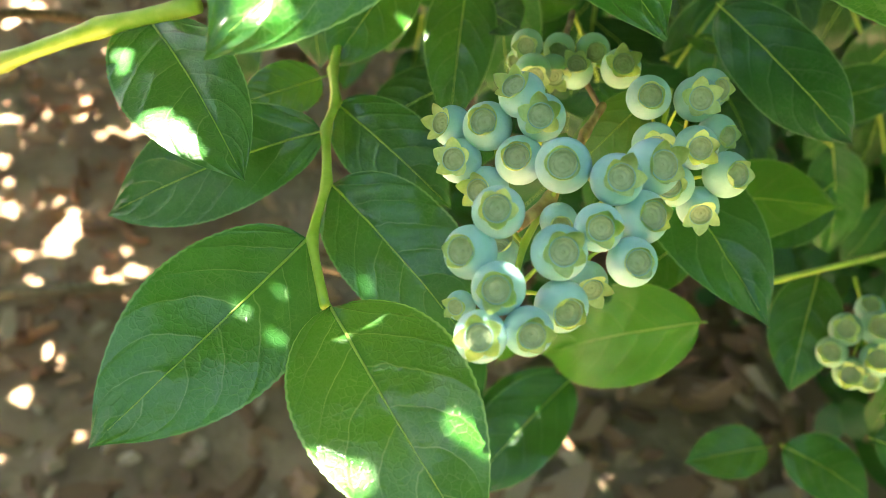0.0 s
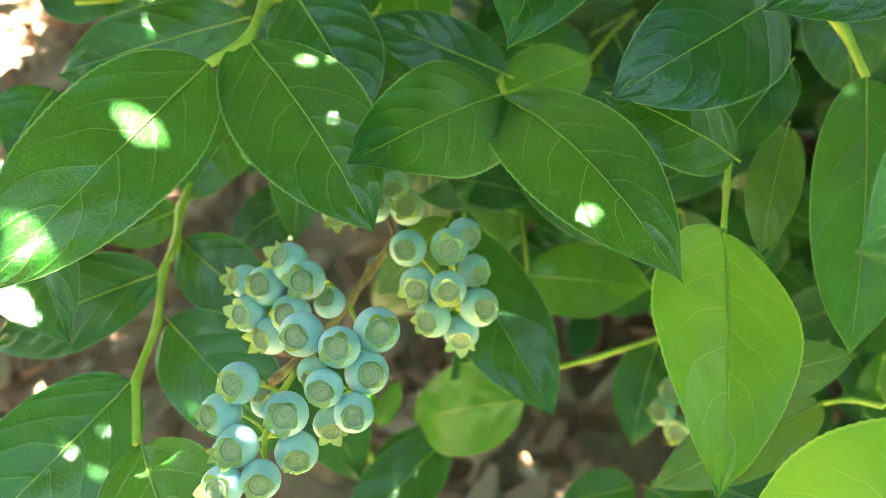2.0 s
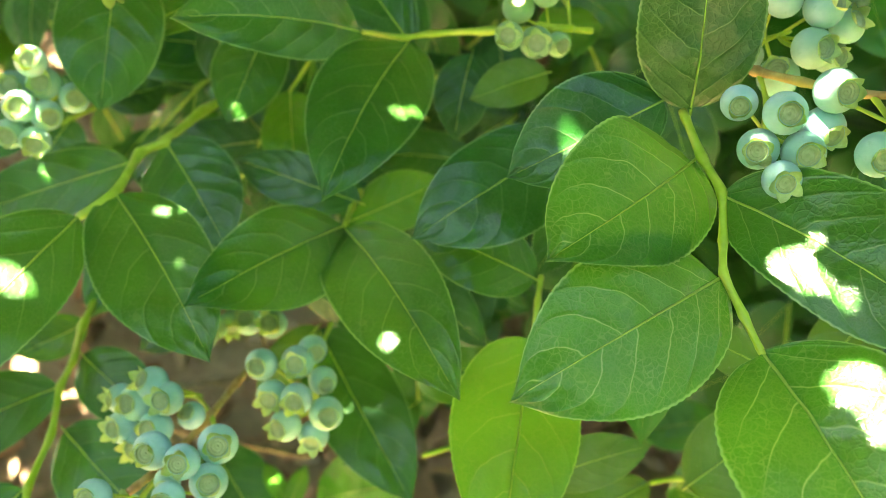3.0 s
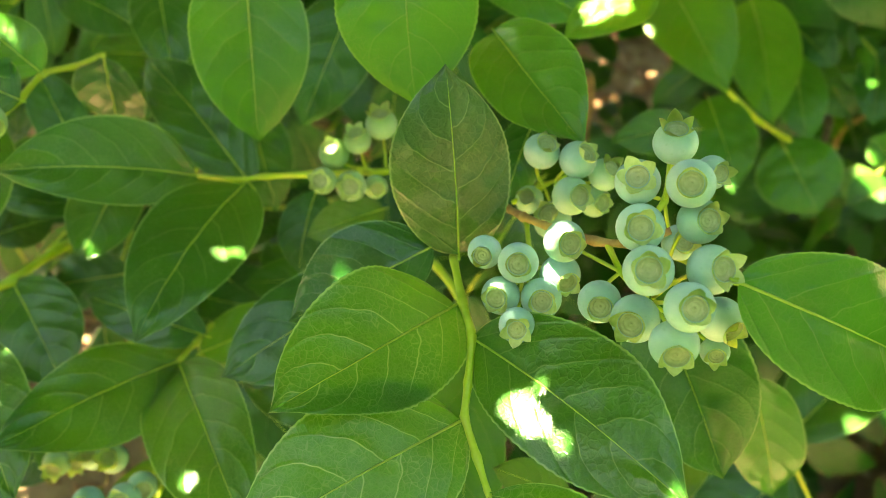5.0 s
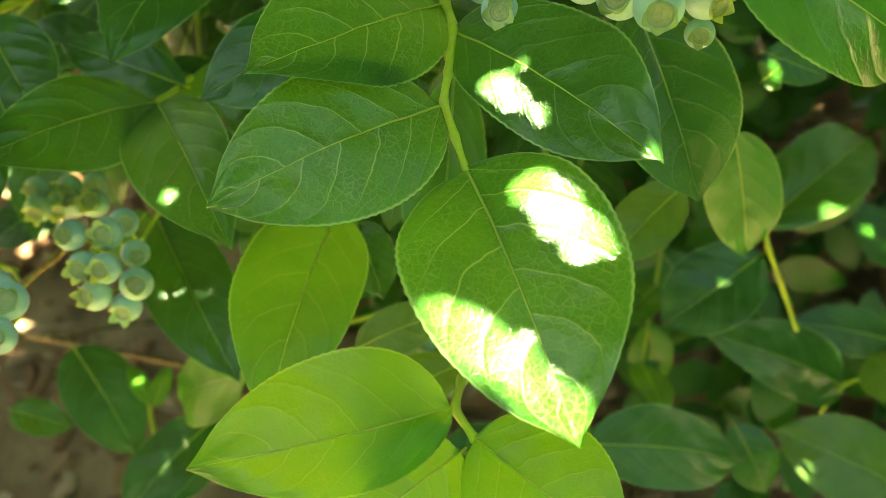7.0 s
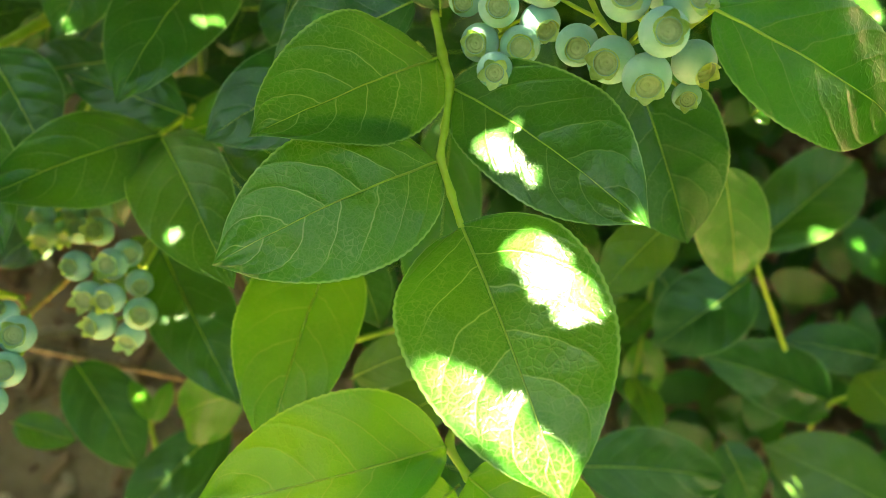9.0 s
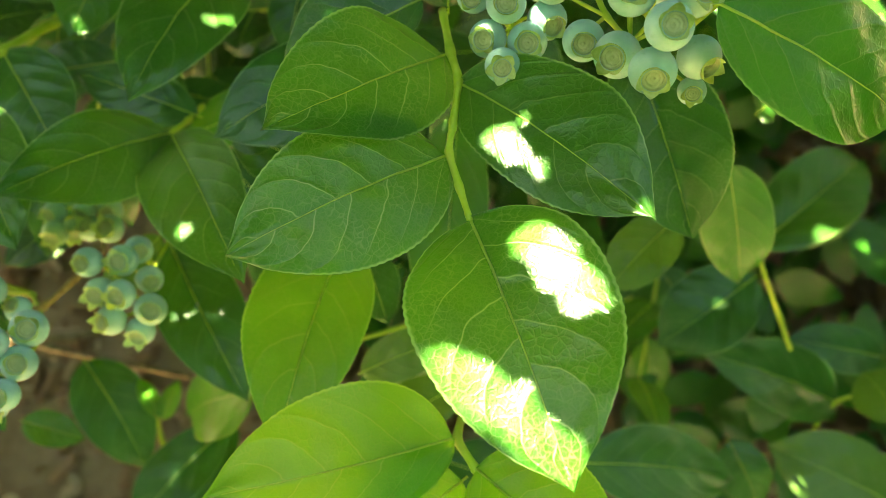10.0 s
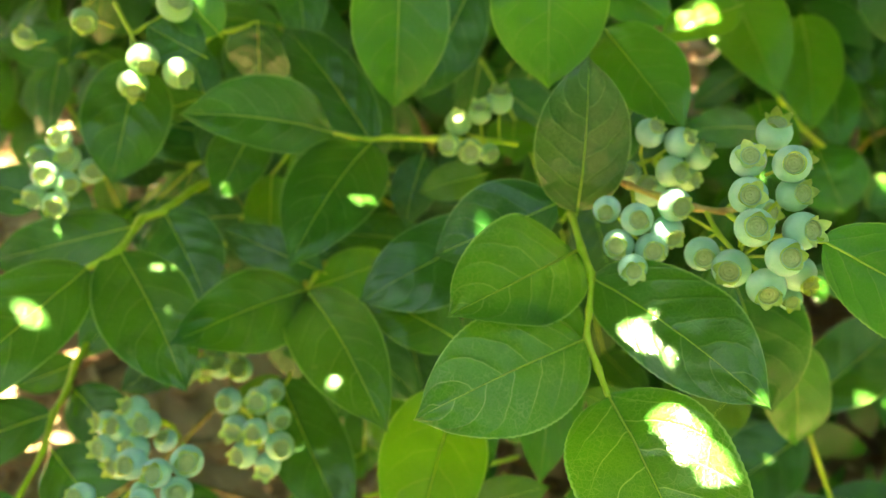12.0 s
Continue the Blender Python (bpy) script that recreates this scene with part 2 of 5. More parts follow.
def tube(bm, line, r0, r1, sides=8, knots=0.0, nodes=0):
    rings = []
    side = Vector((0.3, 0.5, 0.81))
    for k, p in enumerate(line):
        ahead = (line[min(k + 1, len(line) - 1)] - line[max(k - 1, 0)]).normalized()
        side = (side - ahead * side.dot(ahead)).normalized()
        other = ahead.cross(side)
        share = k / (len(line) - 1)
        r = (r0 + (r1 - r0) * share) * (1 + knots * noise.noise(p * 300))
        if nodes and 0 < k < len(line) - 1:
            r *= (1.38, 1.12, 1.0)[min(k % nodes, nodes - k % nodes, 2)]
        rings.append([bm.verts.new(p + r * (math.cos(a) * side + math.sin(a) * other)) for a in (2 * math.pi * s / sides for s in range(sides))])
    for one, two in zip(rings, rings[1:]):
        for s in range(sides):
            bm.faces.new((one[s], one[(s + 1) % sides], two[(s + 1) % sides], two[s]))
    bm.faces.new(rings[0][::-1])
    bm.faces.new(rings[-1])


def shoot(label, place):
    ob = new("leafy_shoot")
    ob.location = place
    ob.empty_display_size = 0.02
    return tagged(ob, label, "leafy shoot", "leafy shoots of the bush")


def cluster(label, place):
    ob = new("berry_cluster")
    ob.location = place
    ob.empty_display_size = 0.02
    return tagged(ob, label, "berry cluster", "berry clusters of the bush")


def stem(parent, points, r0, r1, material, name):
    bm = bmesh.new()
    line = smooth_line(points, 6)
    for k in range(len(line) - 1):
        a, b = Vector(points[k // 6]), Vector(points[k // 6 + 1])
        line[k] = line[k].lerp(a.lerp(b, (k % 6) / 6), 0.6)
    tube(bm, line, r0, r1, 10, 0.12, 6)
    return part(name, bm, material, parent)


def leaf_sheet(bm, base, tip, width, normal, bend, cup, nu, nv, rng, lop=0.0):
    """An ovate pointed blade with a folded midrib, gentle waves and fine teeth. Gives the line of the midrib."""
    base, tip, normal = Vector(base), Vector(tip), Vector(normal).normalized()
    axis = tip - base
    length = axis.length
    axis.normalize()
    normal = (normal - axis * normal.dot(axis)).normalized()
    side = normal.cross(axis)
    full = 0.44 + rng.uniform(-0.04, 0.05)
    point = rng.uniform(2.1, 2.5)
    lean, wave, phase = rng.uniform(-0.02, 0.02), rng.uniform(0.025, 0.055), rng.uniform(0, 6.3)
    twist, droop, pucker = rng.uniform(-0.25, 0.25), rng.uniform(0.0, 0.12), 0.022 if nu > 20 else 0.0
    layer = bm.loops.layers.uv.verify()
    flat = bm.loops.layers.uv.get("flat") or bm.loops.layers.uv.new("flat")
    shift = rng.uniform(0, 9)
    grid, rib, widths = [], [], []
    for i in range(nu + 1):
        u = i / nu
        rise = max(0.0, 1 - ((full - u) / full) ** 2) ** 0.55 if u < full else 1 - ((u - full) / (1 - full)) ** point
        if u > 0.9:
            rise *= 1 - 0.3 * (u - 0.9) / 0.1
        half = 0.5 * width * rise if 0 < i < nu else 0.0
        middle = base + axis * (length * u) + normal * (length * bend * (4 * u * (1 - u))) + side * (lean * length * math.sin(math.pi * u))
        rib.append(middle + normal * (pucker * width * noise.noise((9 * u + shift, 0.0, shift)) - droop * length * max(0.0, u - 0.55) ** 2))
        widths.append(half)
        row = []
        for j in range(nv + 1):
            s = 2 * j / nv - 1
            tooth = 1 + (0.008 if (i % 2) else -0.006) * (abs(s) > 0.99) + (lop if s > 0 else -lop)
            lift = cup * half * abs(s) - 0.12 * half * s * s
            lift += wave * width * math.sin(phase + 9 * u + 1.3 * s) * abs(s) + twist * half * s * (u - 0.4)
            lift += pucker * width * noise.noise((9 * u + shift, 3.2 * s, shift)) * (1 - 0.4 * abs(s))
            lift -= droop * length * max(0.0, u - 0.55) ** 2
            row.append(bm.verts.new(middle + side * (half * s * tooth) + normal * lift))
        grid.append(row)
    for i in range(nu):
        for j in range(nv):
            face = bm.faces.new((grid[i][j], grid[i][j + 1], grid[i + 1][j + 1], grid[i + 1][j]))
            for loop, (p, q) in zip(face.loops, ((i, j), (i, j + 1), (i + 1, j + 1), (i + 1, j))):
                loop[layer].uv = (p / nu, q / nv)
                loop[flat].uv = (shift + length * p / nu / 0.05, widths[p] * (2 * q / nv - 1) / 0.05)
    return rib, normal


def leaf(parent, base, tip, width, normal, tone, bend=0.06, cup=0.12, lop=0.0, name="leaf"):
    bm = bmesh.new()
    rib, up = leaf_sheet(bm, base, tip, width, normal, bend, cup, 56, 16, chance, lop)
    bmesh.ops.remove_doubles(bm, verts=bm.verts, dist=1e-6)
    blade = part(name, bm, LEAF[tone], parent)
    bm = bmesh.new()
    thick = 0.00018 + 0.0042 * width
    start = rib[0] - (rib[1] - rib[0]).normalized() * 0.002
    tube(bm, [start] + [p + up * 0.00004 for p in rib[:-4]], thick * 1.15, thick * 0.15, 6)
    part("midrib", bm, rib_green, blade, "pale green midrib")
    return blade


def lathe(bm, profile, turns=28):
    rings = []
    for r, z in profile:
        if r < 1e-6:
            rings.append([bm.verts.new((0, 0, z))])
        else:
            rings.append([bm.verts.new((r * math.cos(2 * math.pi * k / turns), r * math.sin(2 * math.pi * k / turns), z)) for k in range(turns)])
    for one, two in zip(rings, rings[1:]):
        for k in range(turns):
            n = (k + 1) % turns
            if len(one) == 1:
                bm.faces.new((one[0], two[k], two[n]))
            elif len(two) == 1:
                bm.faces.new((one[k], two[0], one[n]))
            else:
                bm.faces.new((one[k], two[k], two[n], one[n]))


def finished(name, bm, material):
    bmesh.ops.recalc_face_normals(bm, faces=bm.faces)
    mesh = bpy.data.meshes.new(name)
    bm.to_mesh(mesh)
    bm.free()
    for face in mesh.polygons:
        face.use_smooth = True
    mesh.materials.append(material)
    return mesh


def berry_body():
    """Round fruit of radius 1, its open end up, with a shallow bowl."""
    bm = bmesh.new()
    profile = [(0, -0.96)]
    for k in range(1, 17):
        a = math.pi * k / 16 * 0.83
        profile.append((math.sin(a) * 1.0, -math.cos(a) * 0.96))
    profile += [(0.505, 0.845), (0.485, 0.84)]
    lathe(bm, profile)
    return finished("berry", bm, berry_skin)


def berry_disc():
    """The scar inside the crown: scalloped rings round a small dimple."""
    bm = bmesh.new()
    turns = 40
    rings = []
    for r, z, wave in ((0.50, 0.845, 0), (0.475, 0.70, 0), (0.435, 0.655, 0.02), (0.385, 0.71, 0.06), (0.335, 0.715, 0.07), (0.30, 0.655, 0.06),
                       (0.265, 0.65, 0.04), (0.23, 0.685, 0.03), (0.13, 0.68, 0), (0.07, 0.65, 0), (0.045, 0.73, 0)):
        rings.append([bm.verts.new((r * (1 + wave * math.cos(10 * a)) * math.cos(a), r * (1 + wave * math.cos(10 * a)) * math.sin(a), z)) for a in (2 * math.pi * k / turns for k in range(turns))])
    for one, two in zip(rings, rings[1:]):
        for k in range(turns):
            bm.faces.new((one[k], one[(k + 1) % turns], two[(k + 1) % turns], two[k]))
    bm.faces.new(rings[-1])
    return finished("scar", bm, disc_skin)


def crown(flare, seed, height):
    """Five pointed lobes round the open end."""
    rng = random.Random(seed)
    bm = bmesh.new()
    lobes, steps, rows = 5, 10, 6
    n = lobes * steps
    reach = [rng.uniform(0.70, 1.25) for _ in range(lobes)]
    lean = [rng.uniform(-0.15, 0.15) for _ in range(lobes)]
    open_up = [flare + rng.uniform(-0.2, 0.2) for _ in range(lobes)]
    grid = []
    for r in range(rows):
        h = r / (rows - 1)
        row = []
        for k in range(n):
            lobe = k // steps
            s = abs((k % steps) / steps - 0.5) * 2
            tall = height * (0.10 + 0.50 * reach[lobe] * (1 - s) ** 0.85)
            angle = 2 * math.pi * k / n + lean[lobe] * h * (1 - s)
            bow = 0.05 * math.sin(h * math.pi * 0.8)
            out = 0.525 + open_up[lobe] * tall * h + bow - 0.06 * h * h * (1 - s)
            row.append(bm.verts.new((out * math.cos(angle), out * math.sin(angle), 0.815 + tall * h * (1.0 - 0.5 * open_up[lobe]))))
        grid.append(row)
    for one, two in zip(grid, grid[1:]):
        for k in range(n):
            bm.faces.new((one[k], one[(k + 1) % n], two[(k + 1) % n], two[k]))
    bmesh.ops.solidify(bm, geom=bm.faces[:], thickness=0.03)
    return finished("calyx", bm, calyx_skin)


BODY, DISC = berry_body(), berry_disc()
CROWNS = [crown(f, s, h) for f, s, h in ((0.20, 1, 0.75), (0.45, 2, 1.0), (0.60, 3, 1.08), (0.30, 4, 0.9), (0.50, 5, 1.02), (0.38, 6, 0.95))]


def berry(parent, place, radius_mm, way, hub, greenness):
    """A berry whose crown points along way, hung on a thin stalk from hub."""
    r = radius_mm / 1000
    way = Vector(way).normalized()
    turn = way.to_track_quat("Z", "Y").to_matrix().to_4x4() @ Matrix.Rotation(chance.uniform(0, 6.3), 4, "Z")
    ob = new("berry", BODY)
    ob.parent = parent
    ob.matrix_parent_inverse = world_place(parent).inverted()
    ob.matrix_basis = Matrix.Translation(place) @ turn @ Matrix.Diagonal((r, r, r * chance.uniform(0.94, 1.02), 1))
    ob["greenness"] = float(min(1.0, max(0.0, greenness + chance.uniform(-0.12, 0.18))))
    for name, mesh in (("calyx", chance.choice(CROWNS)), ("scar", DISC)):
        piece = new(name, mesh)
        piece.parent = ob
    bm = bmesh.new()
    start = Vector(place) - way * (0.9 * r)
    hub = Vector(hub)
    if (hub - start).length > 0.02:
        hub = start + (hub - start).normalized() * 0.02
    tube(bm, smooth_line([hub, (hub + start) / 2 - way * 0.0015, start], 4), 0.0005, 0.00045, 6)
    part("stalk", bm, stem_green, parent)
    return ob


# ---- ground ----
bm = bmesh.new()
near = 48
for i in range(near + 1):
    for j in range(near + 1):
        x, y = -1.2 + 3.0 * i / near, -0.6 + 3.0 * j / near
        bm.verts.new((x, y, 0.012 * noise.noise((x * 3, y * 3, 0)) + 0.008 * noise.noise((x * 11, y * 11, 5))))
bm.verts.ensure_lookup_table()
for i in range(near):
    for j in range(near):
        a = i * (near + 1) + j
        bm.faces.new((bm.verts[a], bm.verts[a + near + 1], bm.verts[a + near + 2], bm.verts[a + 1]))
rim = [e for e in bm.edges if e.is_boundary]
made = bmesh.ops.extrude_edge_only(bm, edges=rim)
for v in (g for g in made["geom"] if isinstance(g, bmesh.types.BMVert)):
    away = Vector((v.co.x - 0.3, v.co.y - 0.9, 0)).normalized()
    v.co = Vector((0.3, 0.9, 0)) + away * 400
    v.co.z = -0.01
ground = part("ground", bm, soil, None)
tagged(ground, "brown bare soil covered with bark mulch", "ground", "", "structure")


def mulch():
    """Bark chips and bits strewn over the soil."""
    rng = random.Random(21)
    bm = bmesh.new()
    for n in range(12500):
        x, y = rng.uniform(-1.0, 1.6), rng.uniform(-0.1, 2.6)
        size = rng.choice((0.010, 0.016, 0.024, 0.034, 0.048)) * rng.uniform(0.7, 1.3)
        if x < -0.08:
            size *= 0.8
        elif 0.06 < x < 0.46 and 0.42 < y < 0.80 and size > 0.013:
            continue
        m = Matrix.Translation((x, y, 0.004 + rng.uniform(0, 0.014))) @ Euler((rng.gauss(0, 0.35), rng.gauss(0, 0.35), rng.uniform(0, 6.3))).to_matrix().to_4x4()
        wide, thick = size * rng.uniform(0.25, 0.6), size * rng.uniform(0.06, 0.18)
        ring = [(-0.5, -0.3), (0.1, -0.5), (0.5, -0.15), (0.45, 0.35), (-0.1, 0.5), (-0.5, 0.25)]
        ring = [(px + rng.uniform(-0.12, 0.12), py + rng.uniform(-0.12, 0.12)) for px, py in ring]
        low = [bm.verts.new(m @ Vector((px * size, py * wide, -thick))) for px, py in ring]
        high = [bm.verts.new(m @ Vector((px * size * 0.85, py * wide * 0.8, thick + rng.uniform(-0.3, 0.3) * thick))) for px, py in ring]
        bm.faces.new(high)
        for k in range(6):
            bm.faces.new((low[k], low[(k + 1) % 6], high[(k + 1) % 6], high[k]))
    mesh = bpy.data.meshes.new("mulch")
    bm.to_mesh(mesh)
    bm.free()
    mesh.materials.append(chip_wood)
    return tagged(new("mulch", mesh), "reddish brown bark mulch chips on the soil", "mulch", "", "stuff")


mulch()


def bark_chips():
    """The larger chips under the fruit, each a piece of its own."""
    rng = random.Random(22)
    shapes = []
    for n in range(8):
        bm = bmesh.new()
        wide, thick = rng.uniform(0.28, 0.6), rng.uniform(0.06, 0.16)
        ring = [(-0.5, -0.3), (0.1, -0.5), (0.5, -0.15), (0.45, 0.35), (-0.1, 0.5), (-0.5, 0.25)]
        ring = [(px + rng.uniform(-0.14, 0.14), py + rng.uniform(-0.14, 0.14)) for px, py in ring]
        low = [bm.verts.new((px, py * wide, -thick)) for px, py in ring]
        high = [bm.verts.new((px * 0.85, py * wide * 0.8, thick * rng.uniform(0.6, 1.3))) for px, py in ring]
        bm.faces.new(high)
        for k in range(6):
            bm.faces.new((low[k], low[(k + 1) % 6], high[(k + 1) % 6], high[k]))
        mesh = bpy.data.meshes.new("bark_chip")
        bm.to_mesh(mesh)
        bm.free()
        mesh.materials.append(single_chip_wood)
        shapes.append(mesh)
    for n in range(290):
        ob = new("bark_chip", rng.choice(shapes))
        ob.parent = ground
        size = rng.choice((0.018, 0.024, 0.032, 0.042, 0.055)) * rng.uniform(0.8, 1.25)
        place = (rng.uniform(0.06, 0.46), rng.uniform(0.42, 0.80), rng.uniform(0.008, 0.022))
        turn = Euler((rng.gauss(0, 0.3), rng.gauss(0, 0.3), rng.uniform(0, 6.3))).to_matrix().to_4x4()
        ob.matrix_basis = Matrix.Translation(place) @ turn @ Matrix.Scale(size, 4)


bark_chips()

# ---- places that the sun reaches through gaps in the added leaves overhead ----
SUNLIT = []


def sunlit(x, y, z, radius):
    SUNLIT.append((Vector((x, y, z)), radius))


sunlit(0.2686, 0.2684, 0.6377, 0.0049)
sunlit(0.2731, 0.2624, 0.6381, 0.0056)
sunlit(0.2770, 0.2564, 0.6372, 0.0055)
sunlit(0.2810, 0.2536, 0.6371, 0.0027)
sunlit(0.2517, 0.2396, 0.6301, 0.0044)
sunlit(0.2569, 0.2361, 0.6286, 0.0058)
sunlit(0.2634, 0.2319, 0.6279, 0.0055)
sunlit(0.2682, 0.2266, 0.6271, 0.0051)
sunlit(0.2724, 0.2227, 0.6257, 0.0054)
sunlit(0.2732, 0.2190, 0.6248, 0.0040)
sunlit(0.2620, 0.2966, 0.6427, 0.0039)
sunlit(0.2649, 0.2917, 0.6427, 0.0034)
sunlit(0.2674, 0.3003, 0.6459, 0.0015)
sunlit(0.2706, 0.2858, 0.6430, 0.0023)
sunlit(0.2922, 0.2706, 0.6446, 0.0020)
sunlit(0.1724, 0.3190, 0.5857, 0.0025)
sunlit(0.1722, 0.3165, 0.5852, 0.0017)
sunlit(0.1721, 0.3869, 0.6160, 0.0023)
sunlit(0.1770, 0.3889, 0.6152, 0.0022)
sunlit(0.2187, 0.3410, 0.6413, 0.0024)
sunlit(0.2218, 0.3394, 0.6405, 0.0021)
sunlit(0.0640, 0.3323, 0.5953, 0.0046)
sunlit(0.0604, 0.3340, 0.5976, 0.0030)
sunlit(0.0418, 0.4022, 0.5781, 0.0025)
sunlit(0.0992, 0.3625, 0.5955, 0.0020)
sunlit(0.1052, 0.3623, 0.5969, 0.0017)
sunlit(0.1097, 0.4249, 0.5899, 0.0018)
sunlit(0.0480, 0.2985, 0.5882, 0.0042)
sunlit(0.0437, 0.2925, 0.5868, 0.0018)
sunlit(0.0640, 0.3328, 0.5954, 0.0033)
sunlit(0.0145, 0.3209, 0.5396, 0.0040)
sunlit(0.0202, 0.3172, 0.5397, 0.0044)
sunlit(0.0258, 0.3139, 0.5401, 0.0022)
sunlit(-0.0022, 0.3475, 0.5409, 0.0028)
sunlit(-0.0001, 0.3410, 0.5418, 0.0021)
sunlit(0.0479, 0.2905, 0.5219, 0.0018)
sunlit(0.0490, 0.2794, 0.5205, 0.0019)
sunlit(0.0412, 0.2838, 0.5227, 0.0018)
sunlit(0.0646, 0.3075, 0.5081, 0.0016)
sunlit(0.0888, 0.2578, 0.5268, 0.0024)
sunlit(0.0927, 0.2567, 0.5268, 0.0027)
sunlit(0.0631, 0.2485, 0.5225, 0.0033)
sunlit(0.0676, 0.2464, 0.5218, 0.0037)
sunlit(0.0718, 0.2472, 0.5223, 0.0026)
sunlit(0.0956, 0.2735, 0.5556, 0.0018)
sunlit(0.0930, 0.2637, 0.5508, 0.0018)
sunlit(0.0506, 0.4082, 0.6201, 0.0030)
sunlit(0.0504, 0.4076, 0.6106, 0.0030)
sunlit(0.0456, 0.3993, 0.6072, 0.0034)
sunlit(0.0484, 0.3952, 0.5998, 0.0030)
sunlit(0.0966, 0.3924, 0.6662, 0.0029)
sunlit(0.0928, 0.3886, 0.6577, 0.0029)
sunlit(0.1085, 0.3922, 0.6616, 0.0029)
sunlit(0.2094, 0.4063, 0.6428, 0.0019)
sunlit(0.5235, 0.6662, 0.5427, 0.0068)
sunlit(0.5023, 0.5825, 0.5077, 0.0061)
sunlit(0.3422, 0.5498, 0.6238, 0.0023)
sunlit(-0.0440, 0.6762, 0.5018, 0.0071)
sunlit(0.2498, 0.3744, 0.5853, 0.0013)
sunlit(0.5173, 0.9838, 0.2310, 0.0055)
sunlit(0.2734, 0.3273, 0.6693, 0.0019)
sunlit(0.2702, 0.3258, 0.6663, 0.0019)
sunlit(0.2707, 0.3247, 0.6585, 0.0019)
sunlit(0.2590, 0.3217, 0.6551, 0.0017)
sunlit(0.2606, 0.3145, 0.6538, 0.0013)
sunlit(0.3755, 0.4087, 0.5698, 0.0033)
sunlit(0.3826, 0.3983, 0.4610, 0.0020)
sunlit(0.02, 0.56, 0.0, 0.003)
sunlit(0.25, 0.55, 0.0, 0.025)
sunlit(0.19, 0.60, 0.0, 0.02)
sunlit(0.28, 0.62, 0.0, 0.03)
sunlit(0.60, 0.62, 0.0, 0.02)
sunlit(0.84, 1.08, 0.0, 0.03)
sunlit(0.76, 0.79, 0.0, 0.012)
sunlit(0.24, 0.60, 0.0, 0.02)
sunlit(0.2084, 0.2977, 0.5597, 0.0006)
sunlit(0.2084, 0.2925, 0.5592, 0.0009)
sunlit(0.2083, 0.2874, 0.5587, 0.0008)
sunlit(0.5151, 0.6677, 0.5710, 0.0080)
sunlit(0.4986, 0.5908, 0.5083, 0.0070)
sunlit(0.4864, 0.6683, 0.5527, 0.0040)
sunlit(0.8078, 1.1189, 0.0000, 0.0080)
sunlit(0.8939, 1.1759, 0.0000, 0.0100)
sunlit(0.7830, 0.9287, 0.0000, 0.0060)
sunlit(0.8041, 0.8730, -0.0000, 0.0060)
sunlit(0.7462, 0.8059, 0.0000, 0.0040)
sunlit(0.8735, 1.1202, 0.0000, 0.0080)
sunlit(0.1050, 0.3760, 0.4050, 0.0030)
sunlit(0.1206, 0.3348, 0.5543, 0.0014)
sunlit(0.1106, 0.4193, 0.6715, 0.0022)
sunlit(0.2965, 0.4384, 0.6731, 0.0040)
sunlit(0.3044, 0.4418, 0.6756, 0.0045)

# ---- shoots, leaves and fruit ----

sh = shoot("young leafy shoot with dark green leaves near the berries", (0.0452, 0.3958, 0.5184))
stem(sh, [(0.0453, 0.4020, 0.5173), (0.0464, 0.3764, 0.5210), (0.0501, 0.3584, 0.5235), (0.0493, 0.3464, 0.5235), (0.0525, 0.3272, 0.5222), (0.0523, 0.3068, 0.5227), (0.0587, 0.2860, 0.5240)], 0.0014, 0.0011, stem_green, "stem")
leaf(sh, (0.0510, 0.3064, 0.5224), (0.0194, 0.2495, 0.5196), 0.0345, (0.3394, -0.2326, 0.9114), 4, 0.032, 0.2)
leaf(sh, (0.0600, 0.2861, 0.5237), (0.0949, 0.2384, 0.5144), 0.0355, (-0.0769, -0.2442, 0.9667), 0, 0.112, 0.22)
leaf(sh, (0.0529, 0.3332, 0.5157), (0.0917, 0.3032, 0.4955), 0.0320, (0.0825, -0.4814, 0.8726), 4, 0.063, 0.31, 0.05)
leaf(sh, (0.0496, 0.3649, 0.5177), (0.0850, 0.3438, 0.5016), 0.0256, (0.0593, -0.5404, 0.8393), 4, 0.082, 0.15)
leaf(sh, (0.0480, 0.3475, 0.5218), (-0.0110, 0.3338, 0.4946), 0.0293, (-0.1781, -0.6696, 0.7211), 4, 0.05, 0.3)

sh = shoot("leafy shoot with broad glossy green leaves", (0.0983, 0.4680, 0.5708))
stem(sh, [(0.1050, 0.4690, 0.5716), (0.0942, 0.4301, 0.5845), (0.0884, 0.4036, 0.5904), (0.0815, 0.3965, 0.5906), (0.0823, 0.3705, 0.5952), (0.0738, 0.3588, 0.5948)], 0.0018, 0.0013, stem_green, "stem")
leaf(sh, (0.0739, 0.3589, 0.5949), (0.0403, 0.2872, 0.5853), 0.0350, (0.3639, -0.2881, 0.8857), 0, 0.06, 0.1, -0.1)
leaf(sh, (0.0823, 0.3702, 0.5949), (0.1216, 0.3158, 0.5799), 0.0352, (0.0347, -0.2421, 0.9696), 0, 0.031, 0.27, -0.11)
leaf(sh, (0.0886, 0.4034, 0.5902), (0.1136, 0.3702, 0.5703), 0.0325, (0.1105, -0.4480, 0.8872), 4, 0.031, 0.14)
leaf(sh, (0.0717, 0.4061, 0.5784), (0.0087, 0.3967, 0.5599), 0.0253, (-0.1026, -0.7010, 0.7058), 0, 0.074, 0.13)
